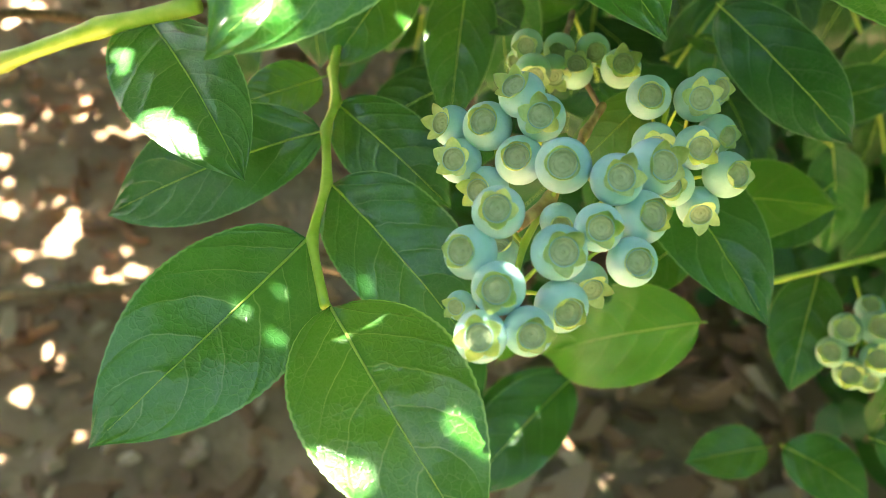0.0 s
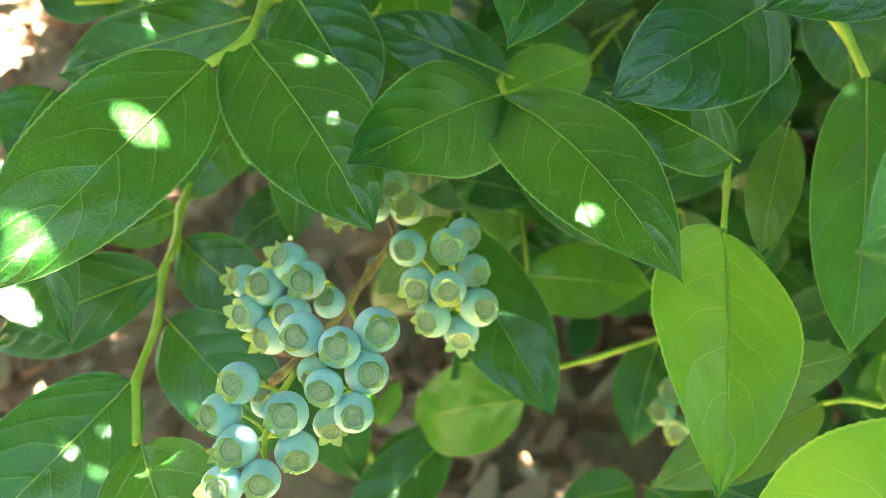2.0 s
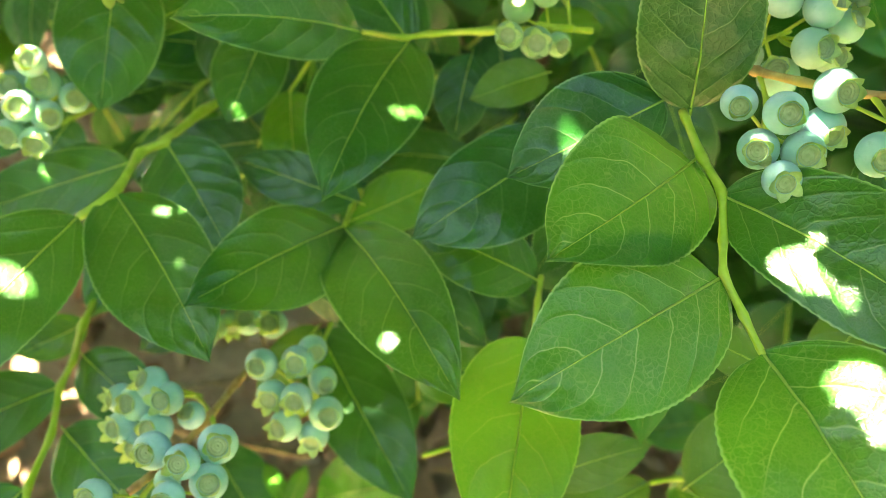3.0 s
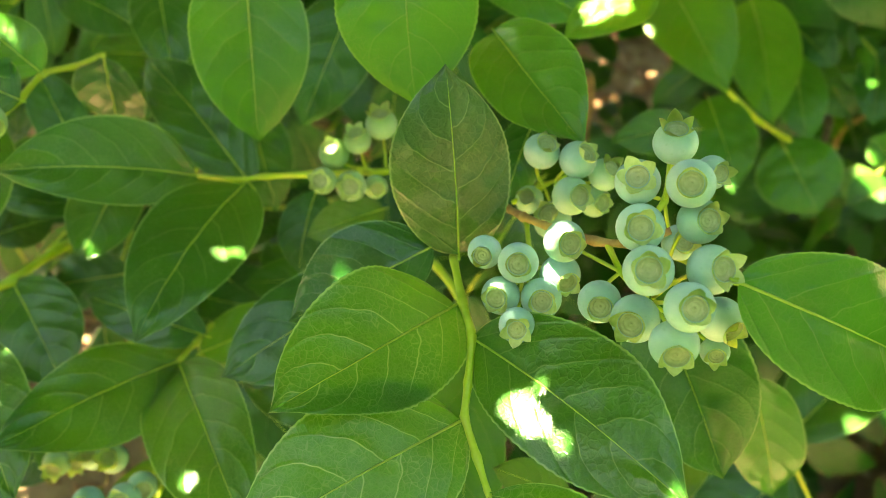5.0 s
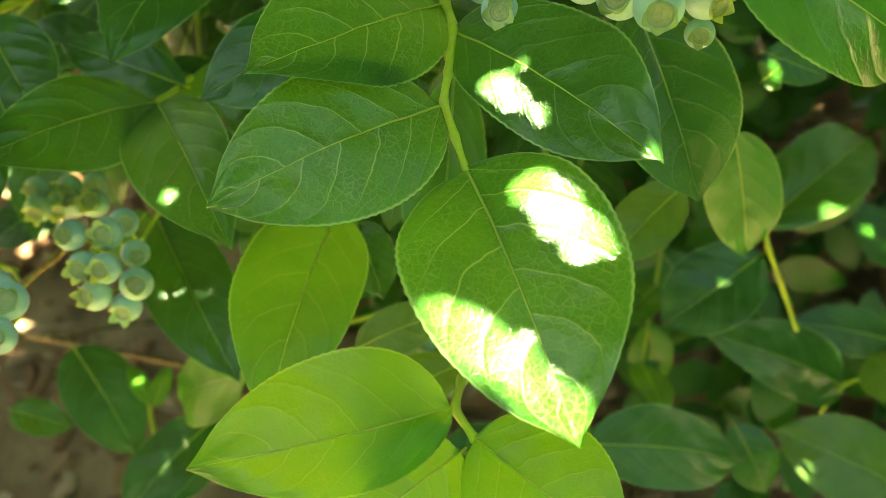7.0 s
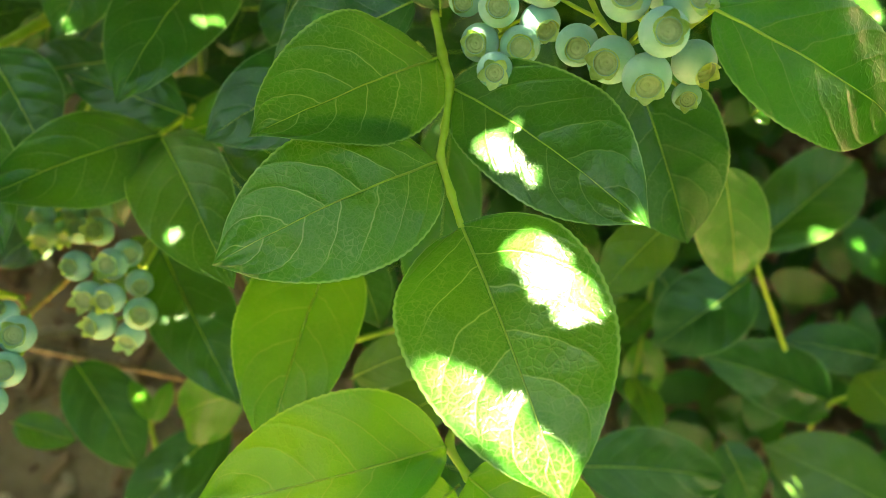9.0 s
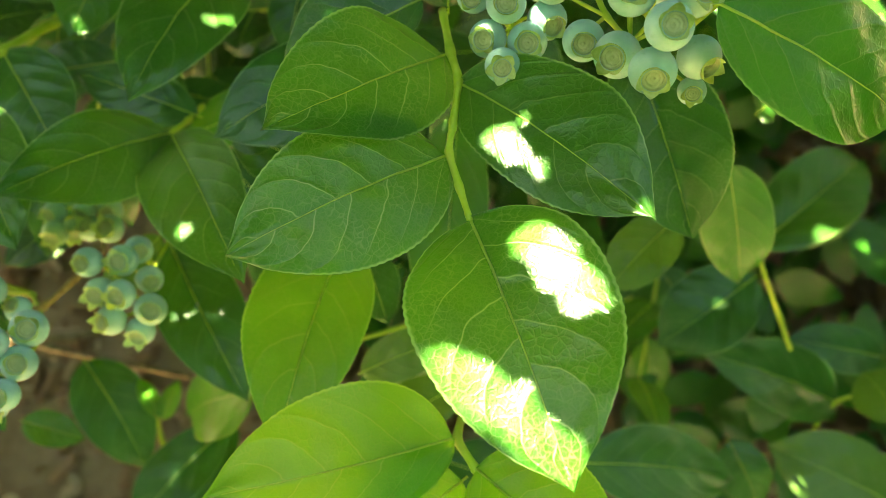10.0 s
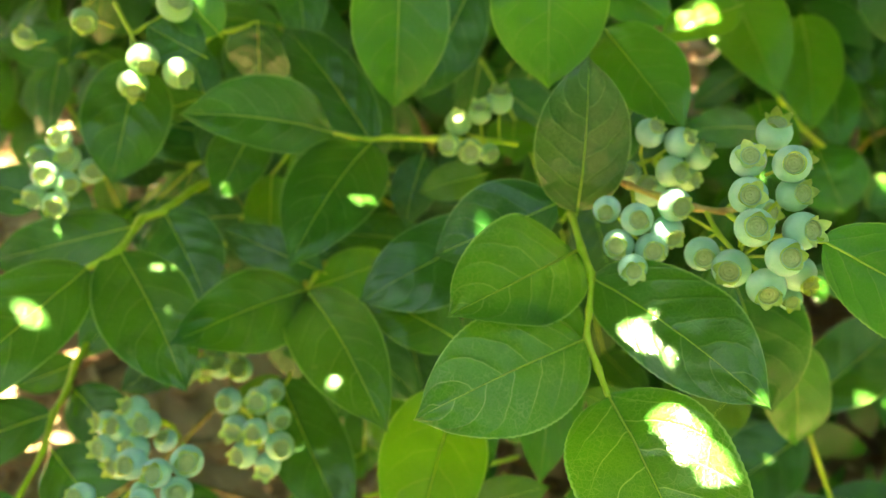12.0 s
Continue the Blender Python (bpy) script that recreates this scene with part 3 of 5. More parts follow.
leaf(sh, (-0.0024, 0.3679, 0.5379), (0.0378, 0.3073, 0.5387), 0.0295, (-0.1646, -0.0972, 0.9816), 4, 0.044, 0.27, -0.2)

sh = shoot("pale green twig with a few leaves", (0.0196, 0.3495, 0.5555))
stem(sh, [(0.0171, 0.3536, 0.5524), (-0.0103, 0.3566, 0.5409), (-0.0409, 0.3563, 0.5262), (-0.0643, 0.3565, 0.5121)], 0.0023, 0.002, stem_green, "stem")
leaf(sh, (0.0048, 0.3985, 0.5527), (-0.0020, 0.3720, 0.5451), 0.0223, (0.4027, -0.3487, 0.8463), 4, 0.061, 0.15)

sh = shoot("pair of fresh green leaves on a short twig", (0.1530, 0.4053, 0.5643))
stem(sh, [(0.1546, 0.4106, 0.5624), (0.1528, 0.3962, 0.5666), (0.1533, 0.3766, 0.5767)], 0.0011, 0.0009, stem_green, "stem")
leaf(sh, (0.1530, 0.3763, 0.5765), (0.1142, 0.3259, 0.5918), 0.0326, (0.5356, -0.1600, 0.8292), 0, 0.076, 0.12, 0.1)
leaf(sh, (0.1537, 0.3753, 0.5755), (0.1925, 0.3013, 0.5839), 0.0325, (-0.2872, -0.0418, 0.9570), 0, 0.084, 0.23, -0.11)
leaf(sh, (0.1522, 0.3989, 0.5581), (0.1863, 0.4264, 0.5560), 0.0232, (0.3630, -0.3834, 0.8492), 2, 0.047, 0.11)
leaf(sh, (0.1554, 0.3999, 0.5659), (0.1087, 0.4106, 0.5775), 0.0210, (0.0620, -0.5978, 0.7993), 4, 0.059, 0.15)

sh = shoot("leafy twig with long pointed green leaves", (0.2085, 0.4037, 0.6354))
stem(sh, [(0.2272, 0.4084, 0.6332), (0.1996, 0.4164, 0.6273), (0.1816, 0.4202, 0.6240), (0.1723, 0.4237, 0.6203), (0.1582, 0.4204, 0.6243)], 0.0012, 0.0008, stem_green, "stem")
leaf(sh, (0.1576, 0.4215, 0.6237), (0.1084, 0.3870, 0.6482), 0.0303, (0.6389, -0.4875, 0.5951), 0, 0.065, 0.29, -0.12)
leaf(sh, (0.1737, 0.4223, 0.6193), (0.1515, 0.3544, 0.6074), 0.0365, (0.2255, -0.2393, 0.9444), 0, 0.061, 0.17)
leaf(sh, (0.1743, 0.4302, 0.6130), (0.1284, 0.4746, 0.6450), 0.0278, (0.0455, -0.5510, 0.8332), 0, 0.079, 0.19)
leaf(sh, (0.1957, 0.4403, 0.6039), (0.1897, 0.4172, 0.5817), 0.0206, (-0.0456, -0.6858, 0.7264), 4, 0.064, 0.26)
leaf(sh, (0.2227, 0.4300, 0.6029), (0.1947, 0.4155, 0.6008), 0.0167, (0.2307, -0.5619, 0.7944), 3, 0.047, 0.29)

sh = shoot("leafy shoot with large veined green leaves in sun patches", (0.2478, 0.3475, 0.6443))
stem(sh, [(0.2481, 0.3479, 0.6448), (0.2504, 0.3324, 0.6424), (0.2525, 0.3197, 0.6424), (0.2514, 0.3080, 0.6379), (0.2504, 0.3002, 0.6353), (0.2530, 0.2902, 0.6330), (0.2555, 0.2812, 0.6309)], 0.0011, 0.0008, stem_green, "stem")
leaf(sh, (0.2497, 0.3468, 0.6465), (0.2465, 0.3590, 0.6951), 0.0302, (0.0038, -0.9701, 0.2428), 5, 0.052, 0.29, 0.08)
leaf(sh, (0.2491, 0.3337, 0.6401), (0.2095, 0.2882, 0.6510), 0.0348, (0.4731, -0.2068, 0.8564), 6, 0.057, 0.15, -0.09)
leaf(sh, (0.2496, 0.2999, 0.6340), (0.2023, 0.2671, 0.6326), 0.0350, (0.2793, -0.4406, 0.8531), 6, 0.077, 0.11)
leaf(sh, (0.2531, 0.3193, 0.6414), (0.2934, 0.2694, 0.6443), 0.0310, (-0.4411, -0.3071, 0.8433), 0, 0.049, 0.2, 0.11)
leaf(sh, (0.2554, 0.2819, 0.6311), (0.2743, 0.2184, 0.6236), 0.0435, (-0.1641, -0.1637, 0.9728), 6, 0.076, 0.26, 0.04)
leaf(sh, (0.2426, 0.3471, 0.6487), (0.2038, 0.3376, 0.6306), 0.0270, (-0.1899, -0.6409, 0.7437), 4, 0.058, 0.31, -0.1)
leaf(sh, (0.2239, 0.3815, 0.6089), (0.1781, 0.3467, 0.5999), 0.0340, (0.1688, -0.4493, 0.8773), 4, 0.082, 0.18, 0.1)

sh = shoot("shoot of bright yellow-green translucent leaves", (0.2572, 0.2767, 0.5616))
stem(sh, [(0.2577, 0.2831, 0.5580), (0.2568, 0.2742, 0.5620), (0.2545, 0.2615, 0.5679), (0.2595, 0.2520, 0.5686), (0.2606, 0.2498, 0.5665)], 0.0013, 0.001, stem_green, "stem")
leaf(sh, (0.2536, 0.2610, 0.5687), (0.1921, 0.2395, 0.5752), 0.0355, (0.2172, -0.3443, 0.9134), 1, 0.033, 0.16, -0.18)
leaf(sh, (0.2594, 0.2517, 0.5697), (0.2930, 0.2224, 0.5699), 0.0349, (-0.2185, -0.2408, 0.9457), 1, 0.087, 0.18)
leaf(sh, (0.2560, 0.2518, 0.5628), (0.2273, 0.2308, 0.5565), 0.0298, (0.0351, -0.3340, 0.9419), 1, 0.067, 0.13)

sh = shoot("twig with backlit yellow-green leaf", (0.2187, 0.3633, 0.5664))
stem(sh, [(0.2197, 0.3651, 0.5653), (0.2182, 0.3563, 0.5624), (0.2162, 0.3425, 0.5574)], 0.001, 0.0008, stem_green, "stem")
leaf(sh, (0.2162, 0.3428, 0.5577), (0.2032, 0.2656, 0.5528), 0.0380, (0.1869, -0.0938, 0.9779), 2, 0.068, 0.27, -0.1)
leaf(sh, (0.2165, 0.3535, 0.5758), (0.1780, 0.3616, 0.5907), 0.0246, (0.1725, -0.6073, 0.7755), 0, 0.088, 0.12)
leaf(sh, (0.2397, 0.3946, 0.5794), (0.2187, 0.3734, 0.5566), 0.0197, (-0.1968, -0.6199, 0.7596), 0, 0.083, 0.1)
leaf(sh, (0.2422, 0.3847, 0.5628), (0.2323, 0.3492, 0.5426), 0.0160, (-0.1538, -0.4555, 0.8768), 3, 0.045, 0.17)

sh = shoot("hanging twig with a long fresh green leaf", (0.2537, 0.4247, 0.5824))
stem(sh, [(0.2415, 0.4055, 0.5963), (0.2502, 0.3926, 0.5926), (0.2545, 0.3778, 0.5872)], 0.0016, 0.0011, stem_green, "stem")
leaf(sh, (0.2545, 0.3778, 0.5872), (0.2491, 0.3138, 0.5429), 0.0281, (-0.3434, -0.5149, 0.7855), 2, 0.032, 0.28)

sh = shoot("leafy shoot behind the frosted fruit cluster", (0.3207, 0.3641, 0.6334))
stem(sh, [(0.3079, 0.3561, 0.6394), (0.3114, 0.3335, 0.6511), (0.3027, 0.2955, 0.6794)], 0.001, 0.0008, stem_green, "stem")
leaf(sh, (0.3030, 0.2955, 0.6793), (0.3586, 0.3030, 0.6445), 0.0288, (0.3869, -0.8076, 0.4451), 2, 0.088, 0.12)
leaf(sh, (0.3048, 0.3559, 0.6270), (0.3239, 0.3175, 0.5886), 0.0340, (-0.1631, -0.7370, 0.6559), 0, 0.05, 0.64)
leaf(sh, (0.3524, 0.3744, 0.5696), (0.3680, 0.3614, 0.5182), 0.0271, (-0.0965, -0.9718, 0.2151), 2, 0.044, 0.12)
leaf(sh, (0.3374, 0.3672, 0.5490), (0.3098, 0.3409, 0.5378), 0.0222, (-0.0216, -0.3712, 0.9283), 3, 0.057, 0.18)

sh = shoot("upper twig with large hanging green leaves", (0.2024, 0.4409, 0.6992))
stem(sh, [(0.1640, 0.4649, 0.6975), (0.2009, 0.4517, 0.6968), (0.2390, 0.4397, 0.6978)], 0.0013, 0.001, stem_green, "stem")
leaf(sh, (0.1826, 0.4380, 0.6956), (0.1842, 0.4115, 0.6427), 0.0370, (0.1850, -0.8757, 0.4459), 2, 0.041, 0.52)
leaf(sh, (0.2361, 0.4071, 0.7179), (0.2383, 0.3783, 0.6735), 0.0393, (-0.0885, -0.8378, 0.5387), 1, 0.059, 0.11)
leaf(sh, (0.2619, 0.4228, 0.6761), (0.2838, 0.3686, 0.6671), 0.0291, (-0.3565, -0.2916, 0.8876), 2, 0.054, 0.44)
leaf(sh, (0.3171, 0.4474, 0.6797), (0.2855, 0.4336, 0.6696), 0.0205, (-0.30, -0.50, 0.81), 1, 0.05, 0.2)
leaf(sh, (0.2572, 0.4817, 0.6757), (0.2990, 0.4666, 0.6622), 0.0300, (0.10, -0.55, 0.83), 2, 0.06, 0.2)
leaf(sh, (0.2745, 0.4044, 0.6557), (0.2645, 0.3871, 0.6337), 0.0163, (-0.1116, -0.7579, 0.6427), 0, 0.032, 0.15)
leaf(sh, (0.2112, 0.4891, 0.6635), (0.1915, 0.4484, 0.6276), 0.0323, (0.1403, -0.6917, 0.7084), 0, 0.038, 0.13)
leaf(sh, (0.1261, 0.5139, 0.6627), (0.1384, 0.4729, 0.6346), 0.0259, (0.1855, -0.5170, 0.8356), 0, 0.082, 0.22)
leaf(sh, (0.0723, 0.5406, 0.6482), (0.1157, 0.5181, 0.6356), 0.0255, (-0.0883, -0.6105, 0.7871), 0, 0.033, 0.16)

sh = shoot("shaded twig of dark green leaves", (0.1220, 0.4711, 0.6029))
stem(sh, [(0.1301, 0.4839, 0.6085), (0.1220, 0.4711, 0.6029), (0.1180, 0.4592, 0.6051)], 0.001, 0.0008, stem_green, "stem")
leaf(sh, (0.1175, 0.4592, 0.6051), (0.1063, 0.4197, 0.5865), 0.0272, (0.3072, -0.4752, 0.8245), 0, 0.053, 0.14)
leaf(sh, (0.0697, 0.4499, 0.6347), (0.0685, 0.4043, 0.6019), 0.0361, (0.3008, -0.5613, 0.7710), 0, 0.071, 0.12)

sh = shoot("low shoot with shaded leaves under the berries", (0.1690, 0.3693, 0.4917))
stem(sh, [(0.1780, 0.3540, 0.4690), (0.1963, 0.3631, 0.4653), (0.2362, 0.3853, 0.4576), (0.2555, 0.4020, 0.4453)], 0.001, 0.001, stem_green, "stem")
leaf(sh, (0.1360, 0.3851, 0.5107), (0.1765, 0.3210, 0.4907), 0.0345, (0.1488, -0.4171, 0.8966), 4, 0.034, 0.23)
leaf(sh, (0.1709, 0.3476, 0.4580), (0.1272, 0.3651, 0.4079), 0.0360, (-0.4532, -0.4746, 0.7546), 1, 0.079, 0.17)
leaf(sh, (0.1415, 0.3678, 0.3899), (0.1024, 0.3238, 0.3711), 0.0314, (-0.0320, -0.3673, 0.9295), 4, 0.069, 0.3)
leaf(sh, (0.1608, 0.4056, 0.5382), (0.2032, 0.3740, 0.5155), 0.0274, (-0.1229, -0.6834, 0.7196), 4, 0.071, 0.11)
leaf(sh, (0.0834, 0.4285, 0.5269), (0.0823, 0.3829, 0.4992), 0.0233, (0.0686, -0.5195, 0.8517), 0, 0.058, 0.21)
leaf(sh, (0.0636, 0.4302, 0.5289), (0.0441, 0.3852, 0.5156), 0.0251, (0.2776, -0.3813, 0.8818), 0, 0.072, 0.21)
leaf(sh, (0.0412, 0.3869, 0.5104), (0.0185, 0.3706, 0.5096), 0.0170, (0.3269, -0.4937, 0.8059), 0, 0.05, 0.18)
leaf(sh, (0.1389, 0.3730, 0.5268), (0.1162, 0.3531, 0.5092), 0.0165, (-0.0880, -0.5997, 0.7954), 3, 0.068, 0.16)
leaf(sh, (0.2315, 0.3968, 0.4343), (0.2198, 0.3566, 0.4117), 0.0269, (-0.2474, -0.4190, 0.8736), 0, 0.071, 0.16)
leaf(sh, (0.2307, 0.4193, 0.4615), (0.2050, 0.4038, 0.4412), 0.0249, (-0.2839, -0.5519, 0.7841), 0, 0.052, 0.11)

sh = shoot("twig with pale dusty leaves", (0.2754, 0.3322, 0.4917))
stem(sh, [(0.2848, 0.3315, 0.4909), (0.2720, 0.3310, 0.4947), (0.2620, 0.3285, 0.4953)], 0.001, 0.0008, stem_green, "stem")
leaf(sh, (0.2620, 0.3285, 0.4953), (0.2080, 0.3051, 0.4778), 0.0231, (-0.1598, -0.3263, 0.9317), 3, 0.087, 0.24)
leaf(sh, (0.2679, 0.3130, 0.5205), (0.3003, 0.3280, 0.5411), 0.0275, (-0.3515, -0.4004, 0.8463), 3, 0.06, 0.24)
leaf(sh, (0.2828, 0.3223, 0.5717), (0.2595, 0.3265, 0.5821), 0.0144, (0.2471, -0.5601, 0.7907), 3, 0.045, 0.21)
leaf(sh, (0.2208, 0.3506, 0.5460), (0.2312, 0.3307, 0.5275), 0.0188, (0.1244, -0.6399, 0.7584), 0, 0.039, 0.13)
leaf(sh, (0.2218, 0.3179, 0.5155), (0.2547, 0.3184, 0.5368), 0.0176, (-0.4568, -0.5259, 0.7175), 3, 0.05, 0.14)
leaf(sh, (0.2538, 0.3463, 0.4017), (0.2958, 0.3368, 0.3922), 0.0336, (0.0867, -0.4860, 0.8697), 4, 0.077, 0.29)
leaf(sh, (0.2356, 0.3606, 0.3678), (0.2711, 0.3448, 0.3595), 0.0269, (-0.0096, -0.4828, 0.8757), 0, 0.069, 0.23)
leaf(sh, (0.2326, 0.3653, 0.3587), (0.1960, 0.3549, 0.3567), 0.0225, (0.0353, -0.2996, 0.9534), 0, 0.066, 0.26)

sh = shoot("deep shoot of dull green leaves near the ground", (0.4084, 0.4217, 0.4638))
stem(sh, [(0.4275, 0.3974, 0.4276), (0.4215, 0.4098, 0.4391), (0.4091, 0.4197, 0.4619), (0.4068, 0.4288, 0.4704)], 0.0011, 0.0009, stem_green, "stem")
leaf(sh, (0.4070, 0.4291, 0.4701), (0.4813, 0.4974, 0.4701), 0.0431, (0.1444, -0.1563, 0.9771), 0, 0.088, 0.28)
leaf(sh, (0.4014, 0.4110, 0.4674), (0.3552, 0.3863, 0.4439), 0.0397, (-0.2034, -0.4488, 0.8702), 4, 0.064, 0.26)
leaf(sh, (0.4706, 0.4004, 0.3754), (0.3829, 0.3954, 0.4269), 0.0388, (0.4511, -0.5303, 0.7178), 4, 0.059, 0.25)
leaf(sh, (0.5000, 0.4251, 0.3858), (0.4414, 0.4258, 0.3996), 0.0282, (0.1920, -0.5028, 0.8428), 4, 0.047, 0.22)
leaf(sh, (0.4824, 0.3666, 0.4131), (0.4738, 0.4007, 0.4055), 0.0313, (-0.5370, 0.0521, 0.8419), 3, 0.064, 0.21)
leaf(sh, (0.4991, 0.3479, 0.3547), (0.4314, 0.3811, 0.3622), 0.0449, (-0.1208, -0.4462, 0.8867), 3, 0.071, 0.23)
leaf(sh, (0.3102, 0.3149, 0.4588), (0.3828, 0.3254, 0.4283), 0.0343, (0.4056, -0.3359, 0.8501), 4, 0.04, 0.2)
leaf(sh, (0.3736, 0.4120, 0.5639), (0.3772, 0.4080, 0.5739), 0.0131, (-0.8451, -0.5253, 0.0993), 0, 0.044, 0.13)
leaf(sh, (0.3744, 0.4202, 0.5716), (0.3993, 0.4131, 0.5652), 0.0157, (-0.0300, -0.7241, 0.6890), 0, 0.05, 0.12)
leaf(sh, (0.3972, 0.3637, 0.3958), (0.4136, 0.3389, 0.3728), 0.0251, (-0.0773, -0.7050, 0.7050), 0, 0.087, 0.1)
stem(sh, [(0.4950, 0.4059, 0.3815), (0.4687, 0.3983, 0.3810), (0.4581, 0.3895, 0.3658)], 0.0011, 0.0009, stem_green, "stem")

sh = shoot("deep shaded shoot with dark leaves and a pale bud", (0.1063, 0.3621, 0.3640))
stem(sh, [(0.1186, 0.3492, 0.3520), (0.1061, 0.3687, 0.3701), (0.0995, 0.3882, 0.3883)], 0.0012, 0.001, stem_green, "stem")
leaf(sh, (0.0717, 0.3893, 0.4165), (0.1048, 0.3497, 0.3798), 0.0359, (0.3440, -0.4668, 0.8147), 4, 0.07, 0.13)
leaf(sh, (0.0361, 0.3724, 0.3866), (0.0690, 0.3657, 0.3807), 0.0185, (0.1038, -0.3212, 0.9413), 0, 0.04, 0.23)
leaf(sh, (0.1093, 0.3439, 0.3495), (0.1408, 0.3897, 0.3682), 0.0350, (-0.0477, -0.6603, 0.7495), 4, 0.068, 0.18)
leaf(sh, (0.1306, 0.3680, 0.4245), (0.1663, 0.3585, 0.4365), 0.0162, (-0.3775, -0.3249, 0.8672), 1, 0.034, 0.29)
leaf(sh, (0.1108, 0.3693, 0.3982), (0.0989, 0.3834, 0.4112), 0.0094, (0.3200, -0.4842, 0.8143), 1, 0.082, 0.13)
leaf(sh, (0.1116, 0.3685, 0.3974), (0.1197, 0.3832, 0.4112), 0.0100, (0.0907, -0.7082, 0.7002), 1, 0.072, 0.14)
stem(sh, [(0.0250, 0.4245, 0.3804), (0.0705, 0.4127, 0.3835), (0.1144, 0.4068, 0.3784)], 0.0022, 0.0016, bark, "twig")

sh = shoot("far shoot of sunlit green leaves", (0.4100, 0.5647, 0.5654))
stem(sh, [(0.3793, 0.5287, 0.6004), (0.4093, 0.5549, 0.5691), (0.4350, 0.5757, 0.5469), (0.4659, 0.5946, 0.5223)], 0.0014, 0.0011, stem_green, "stem")
leaf(sh, (0.3534, 0.5837, 0.6383), (0.3741, 0.5153, 0.6068), 0.0404, (-0.3500, -0.4777, 0.8058), 1, 0.06, 0.29)
leaf(sh, (0.4122, 0.6140, 0.6121), (0.4120, 0.5448, 0.5724), 0.0368, (-0.3071, -0.4738, 0.8253), 1, 0.061, 0.25)
leaf(sh, (0.4338, 0.5794, 0.5436), (0.4487, 0.5417, 0.5197), 0.0452, (-0.3391, -0.5953, 0.7284), 2, 0.043, 0.12)
leaf(sh, (0.4523, 0.6321, 0.5704), (0.4511, 0.5830, 0.5400), 0.0292, (-0.3288, -0.4913, 0.8065), 2, 0.072, 0.13)
leaf(sh, (0.3761, 0.5448, 0.5885), (0.3839, 0.5009, 0.5649), 0.0321, (-0.3037, -0.4930, 0.8153), 2, 0.047, 0.25)
leaf(sh, (0.3543, 0.4825, 0.6063), (0.3124, 0.4619, 0.6124), 0.0198, (0.3768, -0.5444, 0.7494), 0, 0.075, 0.12)
leaf(sh, (0.4657, 0.6949, 0.5696), (0.4983, 0.6661, 0.5490), 0.0314, (-0.2940, -0.7536, 0.5879), 0, 0.033, 0.21)
leaf(sh, (0.5266, 0.7331, 0.5372), (0.5022, 0.7206, 0.5212), 0.0280, (-0.1698, -0.6343, 0.7542), 0, 0.038, 0.12)
leaf(sh, (0.5099, 0.5841, 0.5090), (0.4828, 0.5768, 0.4996), 0.0301, (-0.1290, -0.5645, 0.8153), 0, 0.032, 0.22)
leaf(sh, (0.4937, 0.6697, 0.5373), (0.5105, 0.6536, 0.5167), 0.0295, (-0.2159, -0.8471, 0.4857), 0, 0.046, 0.29)

sh = shoot("sunlit twig with small leaves high in the bush", (0.1173, 0.4165, 0.6659))
stem(sh, [(0.1219, 0.4551, 0.6545), (0.1148, 0.4430, 0.6556), (0.1091, 0.4330, 0.6581), (0.1041, 0.4223, 0.6539), (0.0989, 0.4053, 0.6513)], 0.0009, 0.0011, stem_green, "stem")
leaf(sh, (0.1174, 0.4157, 0.6665), (0.0984, 0.4222, 0.6826), 0.0200, (0.30, -0.60, 0.74), 2, 0.06, 0.2)
leaf(sh, (0.1131, 0.4063, 0.6619), (0.0911, 0.4124, 0.6697), 0.0210, (-0.10, -0.62, 0.78), 0, 0.05, 0.2)
leaf(sh, (0.1236, 0.4504, 0.6555), (0.1221, 0.4515, 0.6233), 0.0300, (-0.15, -0.60, 0.78), 4, 0.05, 0.2)

sh = shoot("shaded dark leaves behind the sunlit berries", (0.0012, 0.4813, 0.5513))
stem(sh, [(0.0269, 0.4912, 0.5453), (0.0170, 0.4745, 0.5478), (0.0051, 0.4612, 0.5484), (-0.0054, 0.4507, 0.5530)], 0.0011, 0.0008, stem_green, "stem")
leaf(sh, (0.0162, 0.4760, 0.5467), (-0.0111, 0.4835, 0.5661), 0.0260, (0.10, -0.60, 0.79), 0, 0.05, 0.2)
leaf(sh, (0.0038, 0.4633, 0.5468), (-0.0270, 0.4644, 0.5537), 0.0270, (0.10, -0.60, 0.79), 4, 0.05, 0.2)
leaf(sh, (0.0170, 0.4745, 0.5478), (0.0064, 0.4518, 0.5352), 0.0280, (0.10, -0.60, 0.79), 0, 0.05, 0.2)
leaf(sh, (0.0262, 0.4927, 0.5443), (0.0133, 0.5176, 0.5573), 0.0260, (0.10, -0.60, 0.79), 4, 0.05, 0.2)
leaf(sh, (0.0269, 0.4912, 0.5453), (0.0498, 0.5114, 0.5415), 0.0240, (0.10, -0.60, 0.79), 5, 0.05, 0.2)

# far twigs at the edge of the bush
sh = shoot("far orange-brown twig with small sunlit leaves", (0.5153, 0.6719, 0.4607))
stem(sh, [(0.5153, 0.6719, 0.4607), (0.5265, 0.6925, 0.4836), (0.5481, 0.6999, 0.4956), (0.5722, 0.7061, 0.5103)], 0.0022, 0.0014, twig_bark, "twig")
leaf(sh, (0.5265, 0.6925, 0.4836), (0.5078, 0.6893, 0.5057), 0.0260, (-0.25, -0.62, 0.74), 2, 0.05, 0.2)
leaf(sh, (0.5481, 0.6999, 0.4956), (0.5602, 0.6660, 0.4942), 0.0280, (-0.25, -0.62, 0.74), 0, 0.05, 0.2)
